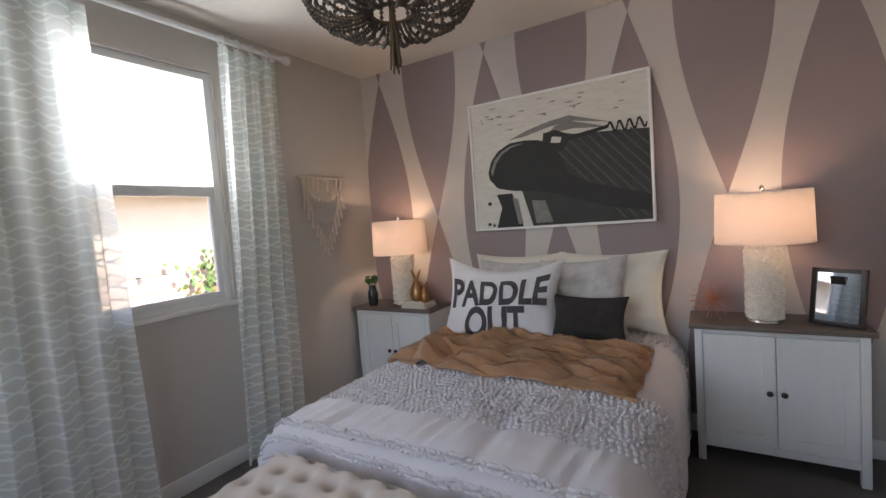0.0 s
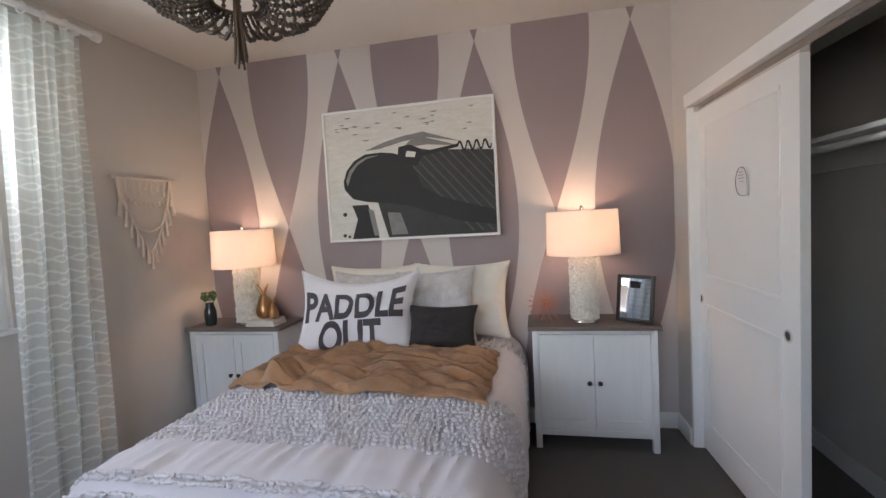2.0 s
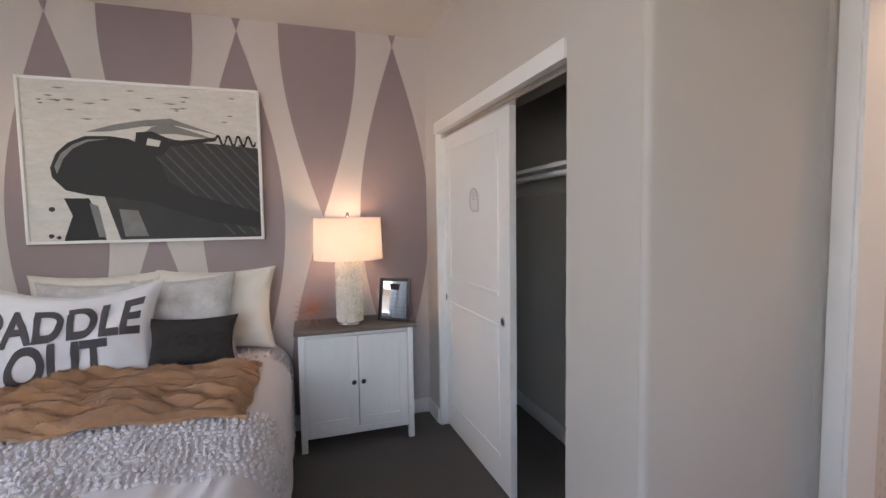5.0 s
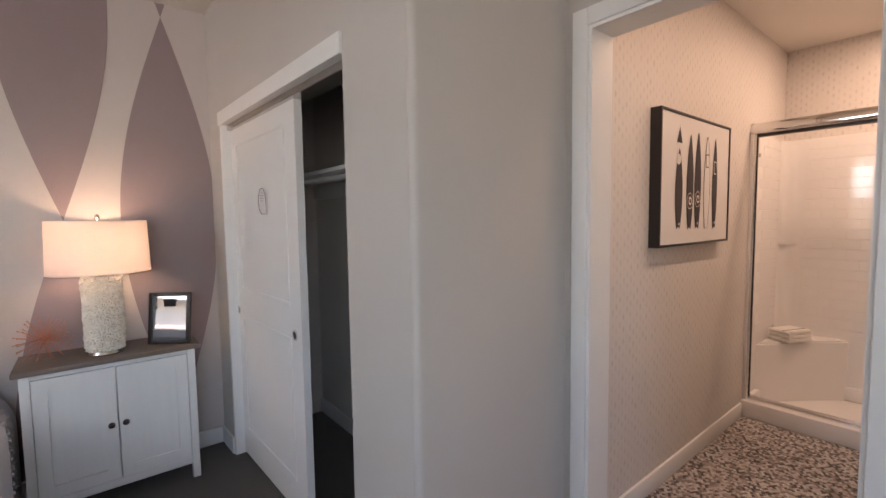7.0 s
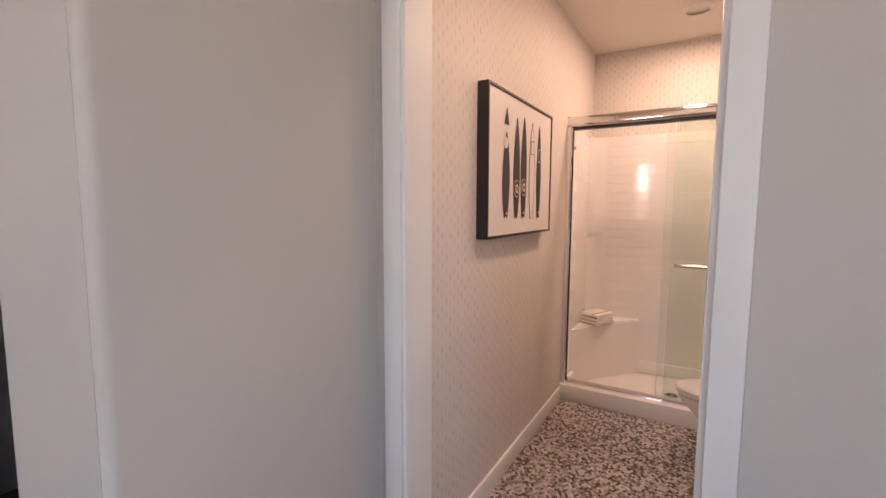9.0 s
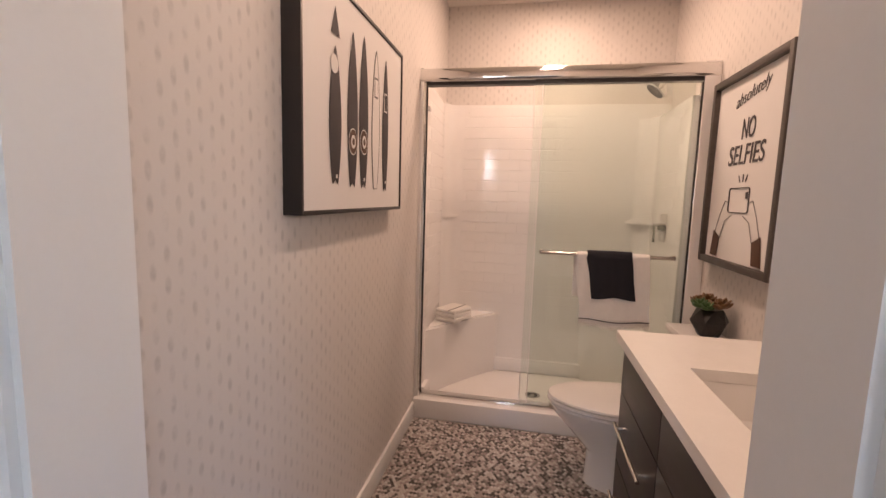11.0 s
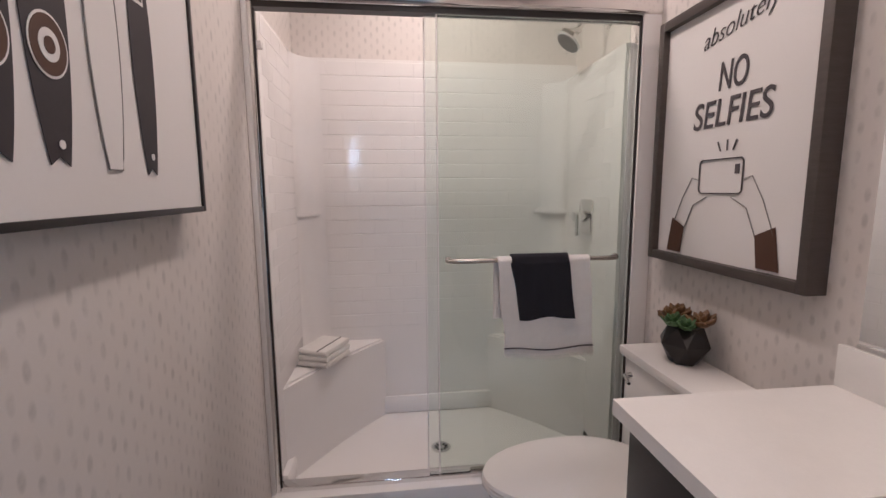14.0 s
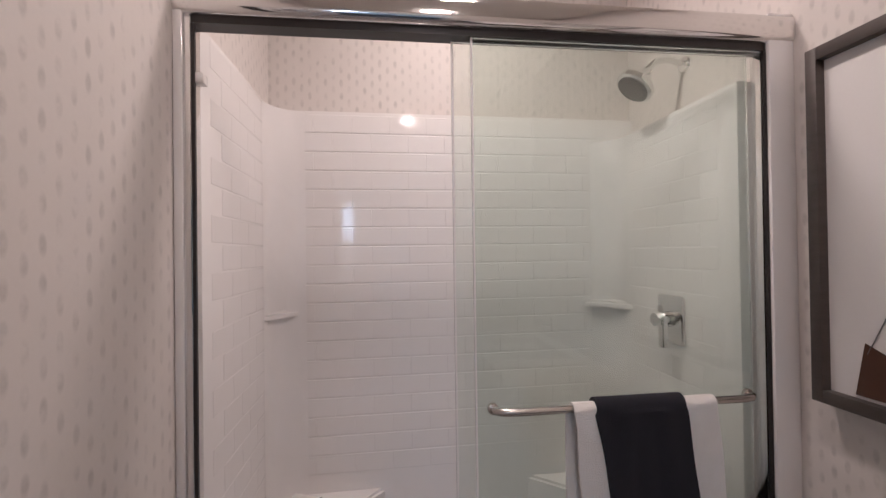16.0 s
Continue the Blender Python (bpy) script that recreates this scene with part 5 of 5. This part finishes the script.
part("spout_tip", boxes((-0.026, 0.026, 0.13, 0.148, 0.10, 0.122), bevel=0.005), CHROME, fa)
part("lever", moved(boxes((-0.012, 0.012, -0.012, 0.075, 0, 0.01), bevel=0.004), pose(0, 0, 0.14, 12, 0, 0)), CHROME, fa)

mi = thing("wall_mirror", "large frameless mirror above the vanity", "mirror", pose(0, BR, 0))
part("mirror_plate", boxes((VX0, 4.0, 0.002, 0.008, 0.985, 2.02)), MIRROR, mi)
part("channel", boxes((VX0, 4.0, 0.001, 0.013, 0.975, 0.986)), CHROME, mi)
# Assumed trims at the bath lamps; the first and last belong to added fills.
for x, y in ((3.3, 0.95), (4.3, 0.95), (5.08, 0.95)):
    dl = thing("downlight", "round ceiling downlight trim, unseen and assumed", "ceiling light", pose(x, y, 2.722), group="downlights")
    part("trim_ring", sheet(32, 2, lambda u, v: ((0.07 + 0.025 * v) * math.cos(2 * math.pi * u), (0.07 + 0.025 * v) * math.sin(2 * math.pi * u), 0.002 + 0.014 * v)), WHITE, dl)

# framed prints
sp = thing("surfboard_print", "surfboard print in deep black frame", "wall art", pose(3.388, BL, 1.292, 0, 0, 0) @ Matrix.Diagonal((1, 1, 1.065, 1)))
SW, SHT, SD = 0.915, 0.645, 0.055
part("panel", boxes((0.012, SW - 0.012, -SD + 0.006, -0.004, 0.012, SHT - 0.012)), PAPER, sp)
part("frame", boxes((0, 0.012, -SD, 0, 0, SHT), (SW - 0.012, SW, -SD, 0, 0, SHT), (0.012, SW - 0.012, -SD, 0, 0, 0.012), (0.012, SW - 0.012, -SD, 0, SHT - 0.012, SHT), bevel=0.0015), BLACK, sp)


def board(cx, zb, zt, half, mat, name, tail=True, y=-SD + 0.0045):
    n = 28
    prof = lambda t_: half * (math.sin(math.pi * min(1.0, 0.12 + 0.88 * t_)) ** 0.62 if t_ > 0.02 else 0.34)
    zs = [zb + (zt - zb) * k / n for k in range(n + 1)]
    left = [(cx - half * max(0.02, math.sin(math.pi * (0.1 + 0.9 * k / n)) ** 0.7), z) for k, z in enumerate(zs)]
    right = [(cx + half * max(0.02, math.sin(math.pi * (0.1 + 0.9 * k / n)) ** 0.7), z) for k, z in enumerate(zs)]
    pts = left + right[::-1] + ([(cx, zb + 0.012)] if tail else [])
    part(name, moved(flat(pts, 0.001), pose(0, y, 0)), mat, sp, smooth=False)
    return left + right[::-1]


def disc(cx, cz, r, mat, name, y, squash=1.0):
    part(name, moved(flat([(cx + r * math.cos(6.2832 * k / 28), cz + r * squash * math.sin(6.2832 * k / 28)) for k in range(28)], 0.0008), pose(0, y, 0)), mat, sp, smooth=False)


def bar(x0, x1, z0, z1, mat, name, y=-SD + 0.0036):
    part(name, boxes((x0, x1, y, y + 0.001, z0, z1)), mat, sp, smooth=False)


board(0.215, 0.085, 0.47, 0.043, BOARDINK, "printed_surfboard")
part("printed_nose", moved(flat([(0.185, 0.50), (0.245, 0.50), (0.215, 0.575)], 0.001), pose(0, -SD + 0.0045, 0)), BOARDINK, sp, smooth=False)
disc(0.205, 0.42, 0.026, PAPER, "printed_badge", -SD + 0.0034)
board(0.35, 0.08, 0.55, 0.043, BOARDINK, "printed_surfboard")
for dx in (-0.02, 0.012):
    bar(0.35 + dx, 0.358 + dx, 0.28, 0.53, PAPER, "printed_stringer")
    bar(0.35 + dx, 0.358 + dx, 0.085, 0.165, PAPER, "printed_stringer")
board(0.45, 0.08, 0.57, 0.043, BOARDINK, "printed_surfboard")
for cx, cz in ((0.35, 0.222), (0.45, 0.232)):
    disc(cx, cz, 0.036, PAPER, "printed_badge_rim", -SD + 0.0030, 1.15)
    disc(cx, cz, 0.033, BROWNINK, "printed_badge", -SD + 0.0024, 1.15)
    disc(cx, cz, 0.019, PAPER, "printed_mark", -SD + 0.0018, 1.1)
    disc(cx, cz, 0.010, BROWNINK, "printed_mark_core", -SD + 0.0012, 1.1)
pts = board(0.575, 0.08, 0.56, 0.041, PAPER, "printed_white_board", tail=False)
part("printed_outline", moved(tube([(x, 0, z) for x, z in pts] + [(pts[0][0], 0, pts[0][1])], 0.0016, 5), pose(0, -SD + 0.004, 0)), ARTMID, sp)
bar(0.557, 0.593, 0.40, 0.47, BOARDINK, "printed_box", -SD + 0.003)
bar(0.561, 0.589, 0.406, 0.464, PAPER, "printed_box_field", -SD + 0.0022)
board(0.69, 0.075, 0.56, 0.036, BOARDINK, "printed_surfboard")
bar(0.672, 0.707, 0.37, 0.44, PAPER, "printed_box", -SD + 0.003)
bar(0.677, 0.702, 0.376, 0.434, BOARDINK, "printed_box_field", -SD + 0.0022)
bar(0.718, 0.724, 0.19, 0.28, PAPER, "printed_notch")
for cx in (0.222, 0.455, 0.694):
    disc(cx, 0.108, 0.006, PAPER, "printed_hole", -SD + 0.003)

nsf = thing("no_selfies_print", "framed print reading absolutely NO SELFIES", "wall art", pose(4.762, BR, 1.075, 0, 0, 180) @ Matrix.Diagonal((0.875, 1.5, 0.966, 1)))
NW, NH, ND, NF = 0.765, 0.89, 0.04, 0.032
part("paper", boxes((NF, NW - NF, -0.024, -0.003, NF, NH - NF)), PAPER, nsf)
part("frame", boxes((0, NF, -ND, 0, 0, NH), (NW - NF, NW, -ND, 0, 0, NH), (NF, NW - NF, -ND, 0, 0, NF), (NF, NW - NF, -ND, 0, NH - NF, NH), bevel=0.002), GREYWOOD, nsf)
NY = -0.0256
part("lettering", moved(lettering("absolutely", 0.08, 0.0006, 0.42, -0.016), pose(0.40, NY, 0.775, 0, -8, 0)), INK, nsf, "script letters absolutely")
part("lettering", moved(lettering("NO", 0.128, 0.0006, 0.12, 0.004), pose(0.40, NY, 0.622) @ Matrix.Diagonal((0.66, 1, 1, 1))), INK, nsf, "letters NO")
part("lettering", moved(lettering("SELFIES", 0.125, 0.0006, 0.12, 0.004), pose(0.395, NY, 0.51) @ Matrix.Diagonal((0.93, 1, 1, 1))), INK, nsf, "letters SELFIES")
ph = rrect(0.105, 0.055, 0.016)
part("printed_phone", moved(tube([(x, 0, z) for x, z in ph] + [(ph[0][0], 0, ph[0][1])], 0.0022, 5), pose(0.375, NY, 0.312)), INK, nsf)
part("printed_lens", boxes((0.445, 0.463, NY - 0.001, NY + 0.001, 0.318, 0.348)), INK, nsf)
for dx, tilt in ((-0.03, -28), (0, 0), (0.028, 24)):
    part("printed_flash", moved(boxes((-0.002, 0.002, -0.001, 0.001, 0, 0.034)), pose(0.40 + dx, NY, 0.392, 0, tilt, 0)), INK, nsf)
for s_ in (-1, 1):
    c = 0.375
    part("printed_curve", moved(tube([(c + s_ * 0.105, 0, 0.30), (c + s_ * 0.145, 0, 0.31), (c + s_ * 0.195, 0, 0.24), (c + s_ * 0.245, 0, 0.14)], 0.0013, 5), pose(0, NY, 0)), ARTMID, nsf)
    part("printed_curve", moved(tube([(c + s_ * 0.06, 0, 0.245), (c + s_ * 0.13, 0, 0.215), (c + s_ * 0.175, 0, 0.13)], 0.0013, 5), pose(0, NY, 0)), ARTMID, nsf)
    pts = [(c + s_ * 0.175, 0.135), (c + s_ * 0.25, 0.165), (c + s_ * 0.275, 0.04), (c + s_ * 0.19, 0.04)]
    part("printed_block", moved(flat(pts, 0.001), pose(0, NY, 0)), BROWNINK, nsf, smooth=False)

# sliding shower doors
FX = 4.88
sd = thing("shower_door", "chrome framed sliding glass shower doors", "shower door", pose(FX, 0, 0))
part("header_rail", moved(loft([(rrect(0.038, 0.038, 0.022), 0), (rrect(0.038, 0.038, 0.022), BL - BR - 0.004)]), pose(-0.004, BR + 0.002, 2.04, -90, 0, 0)), CHROME, sd)
part("header_lip", boxes((-0.02, 0.026, BR + 0.002, BL - 0.002, 1.986, 2.005)), BLACK, sd)
for y0, y1 in ((BL - 0.036, BL - 0.001), (BR + 0.001, BR + 0.075)):
    part("wall_jamb", boxes((-0.022, 0.03, y0, y1, 0.118, 2.005), bevel=0.004), CHROME, sd)
part("jamb_flange", boxes((-0.034, -0.022, BL - 0.02, BL - 0.001, 0.118, 2.08), bevel=0.004), ACRYLIC, sd)
part("jamb_flange", boxes((-0.034, -0.022, BR + 0.001, BR + 0.075, 0.118, 2.08), bevel=0.004), ACRYLIC, sd)
part("bottom_track", boxes((-0.02, 0.03, BR + 0.036, BL - 0.036, 0.117, 0.142), bevel=0.004), CHROME, sd)
# Thin black strip down the inner edge of each jamb.
part("jamb_dark_line", boxes((-0.0235, -0.016, BL - 0.044, BL - 0.036, 0.142, 1.98)), BLACK, sd)
part("jamb_dark_line", boxes((-0.0235, -0.016, BR + 0.075, BR + 0.083, 0.142, 1.98)), BLACK, sd)
part("guide", boxes((-0.026, 0.0, 0.80, 0.90, 0.142, 0.156), bevel=0.003), NICKEL, sd)
g1 = part("sliding_panel", boxes((-0.012, -0.006, BR + 0.05, 1.03, 0.15, 1.985)), SHOWERGLASS, sd, "clear greenish glass door panel")
g2 = part("sliding_panel", boxes((0.014, 0.020, BR + 0.10, 1.075, 0.15, 1.985)), SHOWERGLASS, sd, "clear greenish glass door panel")
for g in (g1, g2):
    g.visible_shadow = False
for y, x in ((1.03, -0.009), (1.075, 0.017), (BR + 0.05, -0.009)):
    part("glass_edge_seal", boxes((x - 0.004, x + 0.004, y - 0.002, y + 0.003, 0.15, 1.985)), ACRYLIC, sd)
BX_, BZ = -0.052, 1.062
tb = part("towel_bar", tube([(-0.014, 0.99, BZ), (-0.035, 0.988, BZ), (-0.048, 0.972, BZ), (BX_, 0.94, BZ), (BX_, 0.34, BZ), (-0.048, 0.31, BZ), (-0.035, 0.296, BZ), (-0.014, 0.294, BZ)], 0.0095, 12), NICKEL, sd, "brushed nickel towel bar")
for y in (0.99, 0.294):
    part("mount", moved(lathe([(0.014, 0), (0.014, 0.01), (0.010, 0.013)], 16), pose(-0.0125, y, BZ, 0, -90, 0)), NICKEL, tb)
for z in (1.86,):
    part("bumper", boxes((-0.02, 0.01, BL - 0.06, BL - 0.036, z - 0.012, z + 0.012), bevel=0.003), ACRYLIC, sd)
    part("bumper", boxes((-0.02, 0.01, BR + 0.036, BR + 0.06, z - 0.012, z + 0.012), bevel=0.003), ACRYLIC, sd)


def hung(name, y0, y1, front, back, r, mat, label, seed, thick, slant):
    """A towel folded over the bar, its front to -x."""
    cx = FX + BX_

    def f(u, v):
        s_ = u * (front + back + math.pi * r)
        y = y0 + (y1 - y0) * v
        wav = 0.006 * noise.noise((v * 5, s_ * 4, seed)) + 0.004 * math.sin(v * 9 + seed) * min(1, abs(s_ - front) * 3)
        if s_ < front:
            return (cx - r + wav * 0.9 - 0.004, y - slant * (front - s_) + 0.012 * noise.noise((v * 2, s_ * 6, seed + 5)), BZ - (front - s_) + 0.006 * math.sin(v * 7 + seed) * (1 - u))
        if s_ < front + math.pi * r:
            a = (s_ - front) / r
            return (cx - r * math.cos(a), y, BZ + r * math.sin(a))
        return (cx + r + wav * 0.3, y + 0.012, BZ - (s_ - front - math.pi * r))
    ob = thing(name, label, "towel")
    part("cloth", sheet(60, 24, f, thick), mat, ob)
    return ob, f


tw, f1 = hung("bath_towel", 0.80, 0.425, 0.385, 0.24, 0.0165, TOWELW, "white towel with thin dark stripe, hung on bar", 1, 0.005, 0.07)
part("stripe", sheet(2, 24, lambda u, v: Vector(f1(0.030 + 0.008 * u, v)) + Vector((-0.0045, 0, 0)), 0.002), INK, tw, "thin dark woven stripe")
bm = bmesh.new()
rg = random.Random(8)
for k in range(110):
    p = Vector(f1(0.0, (k + 0.5) / 110))
    tube([p + Vector((-0.002, 0, 0.004)), p + Vector((-0.002, rg.uniform(-0.002, 0.002), -0.008)), p + Vector((rg.uniform(-0.005, 0.002), rg.uniform(-0.005, 0.005), -rg.uniform(0.014, 0.026)))], [0.0012, 0.0012, 0.0006], 4, bm)
part("fringe", bm, TOWELW, tw, "short frayed white fringe")
hung("hand_towel", 0.745, 0.515, 0.235, 0.17, 0.026, TOWELB, "folded black hand towel over white towel", 4, 0.012, 0.14)

# folded towel on the corner seat
ftw = thing("folded_towel", "folded white towel with dark stripe on seat", "towel", pose(5.335, 1.56, 0.492, 0, 0, -24) @ Matrix.Diagonal((1.3, 0.78, 1.3, 1)))
for k in range(3):
    z = 0.022 * k
    part("fold", moved(tube([(-0.08 + 0.002 * k, y, 0.013 + z) for y in (-0.1, 0, 0.1)], 0.011, 10), Matrix()), TOWELW, ftw)
    part("layer", boxes((-0.08, 0.085, -0.105 + 0.004 * k, 0.105, z + 0.003, z + 0.023), bevel=0.008), TOWELW, ftw)
part("stripe", boxes((-0.088, 0.08, -0.042, -0.035, 0.0655, 0.0685)), INK, ftw)

# shower valve and head on the right wall
sv = thing("shower_valve", "chrome square shower valve with lever", "shower valve", pose(5.235, RS, 1.205))
part("escutcheon", moved(loft([(rrect(0.074, 0.085, 0.02), 0), (rrect(0.074, 0.085, 0.02), 0.006), (rrect(0.068, 0.079, 0.018), 0.01)]), pose(0, 0, 0, -90, 0, 0)), CHROME, sv)
part("hub", moved(lathe([(0.03, 0), (0.026, 0.03), (0.024, 0.06)], 20), pose(0, 0.008, 0, -90, 0, 0)), CHROME, sv)
part("lever", boxes((-0.05, 0.016, 0.052, 0.076, -0.012, 0.012), (-0.052, -0.028, 0.052, 0.072, -0.09, 0.012), bevel=0.004), CHROME, sv)
shd = thing("wall_shower", "chrome shower head on bent arm", "shower head", pose(5.28, BR, 2.10))
part("flange", moved(lathe([(0.03, 0), (0.026, 0.008), (0.012, 0.012)], 20), pose(0, 0, 0.03, -90, 0, 0)), CHROME, shd)
part("arm", tube([(0, 0, 0.03), (0, 0.07, 0.045), (0, 0.12, 0.035), (0, 0.165, -0.01)], 0.0105, 12), CHROME, shd)
hd = part("head", moved(lathe([(0.014, 0.06), (0.018, 0.045), (0.04, 0.02), (0.055, 0.005), (0.055, -0.01), (0.048, -0.014)], 28), pose(0, 0.195, -0.055, 40, 0, 0) @ Matrix.Scale(1.25, 4)), CHROME, shd)
part("nozzle_face", moved(lathe([(0.046, -0.0165), (0.046, -0.0138)], 28), pose(0, 0.195, -0.055, 40, 0, 0) @ Matrix.Scale(1.25, 4)), ARTMID, hd)

# ---- moulded tiles of the surround ----
TH, TL = 0.0765, 0.153


def tile_mesh(w):
    bm = boxes((-0.0012, 0.003, -w / 2, w / 2, -TH / 2 + 0.0008, TH / 2 - 0.0008))
    for v in bm.verts:
        if v.co.x < 0:
            v.co.y *= 1 - 0.0005 / (w / 2)
            v.co.z *= 1 - 0.003 / (TH / 2)
    return finish(bm, "tile", ACRYLIC)


full = tile_mesh(TL)
for r in range(19):
    z = STOP - 0.012 - TH * (r + 0.5)
    if r % 2:
        o = new("tile", full)
        o.parent, o.matrix_basis = sur, pose(BE - SB - 0.0015 - (BL - SB - 0.01 - TL / 4 - RS) * GLINT_TILT, BL - SB - 0.01 - TL / 4, z, 0, 0, 1.1) @ Matrix.Diagonal((1, 0.5, 1, 1))
    for k in range(-1, 10):
        y = BL - SB - 0.01 - TL * (k + 0.5 + 0.5 * (r % 2))
        if RS + TL / 2 - 0.02 < y < BL - SB - TL / 2 + 0.001:
            o = new("tile", full)
            o.parent, o.matrix_basis = sur, pose(BE - SB - 0.0015 - (y - RS) * GLINT_TILT, y, z, 0, 0, 1.1)
panels = [c for c in sur.children if c.name.startswith("side_panel")]
for pn, y, turn, top in ((panels[0], BL - SB + 0.0005, 90, STOP), (panels[1], RS - 0.0005, -90, STOP - 0.1)):
    for r in range(19):
        z = top - 0.012 - TH * (r + 0.5)
        if r % 2 and z > 0.56:
            o = new("tile", full)
            o.parent, o.matrix_basis = pn, pose(BE - SB - 0.02 - TL / 4, y, z, 0, 0, turn) @ Matrix.Diagonal((1, 0.5, 1, 1))
        for k in range(5):
            x = BE - SB - 0.02 - TL * (k + 0.5 + 0.5 * (r % 2))
            if z > 0.56 and x - TL / 2 > 4.95:
                o = new("tile", full)
                o.parent, o.matrix_basis = pn, pose(x, y, z, 0, 0, turn)

# ---- mosaic floor ----
P = 0.016
bm = bmesh.new()
bmesh.ops.create_cone(bm, cap_ends=True, segments=6, radius1=P * 0.535, radius2=P * 0.47, depth=0.006)
hexa = finish(bm, "tile", MOSAIC, smooth=False)
hv = [v.co.copy() for v in hexa.vertices]
hf = [tuple(q.vertices) for q in hexa.polygons]
verts, faces = [], []
count = 0
for i in range(int((4.815 - 2.80) / (P * 0.866)) + 1):
    for j in range(int((1.71 - 0.62) / P) + 1):
        x, y = 4.80 - i * P * 0.866, 1.70 - j * P - (i % 2) * P / 2
        if y < 0.62:
            continue
        if 4.60 < x and 1.0 < y and count < 300:
            o = new("tile", hexa)
            o.parent, o.matrix_basis = bath_floor, pose(x, y, -0.003, 0, 0, 0)
            count += 1
        else:
            n = len(verts)
            verts += [(v.x + x, v.y + y, v.z - 0.003) for v in hv]
            faces += [tuple(q + n for q in f) for f in hf]
me = bpy.data.meshes.new("mosaic_field")
me.from_pydata(verts, [], faces)
me.materials.append(MOSAIC)
mo = tagged(new("mosaic_field", me), "small mixed grey and brown mosaic tiles", kind="stuff")
mo.parent = bath_floor
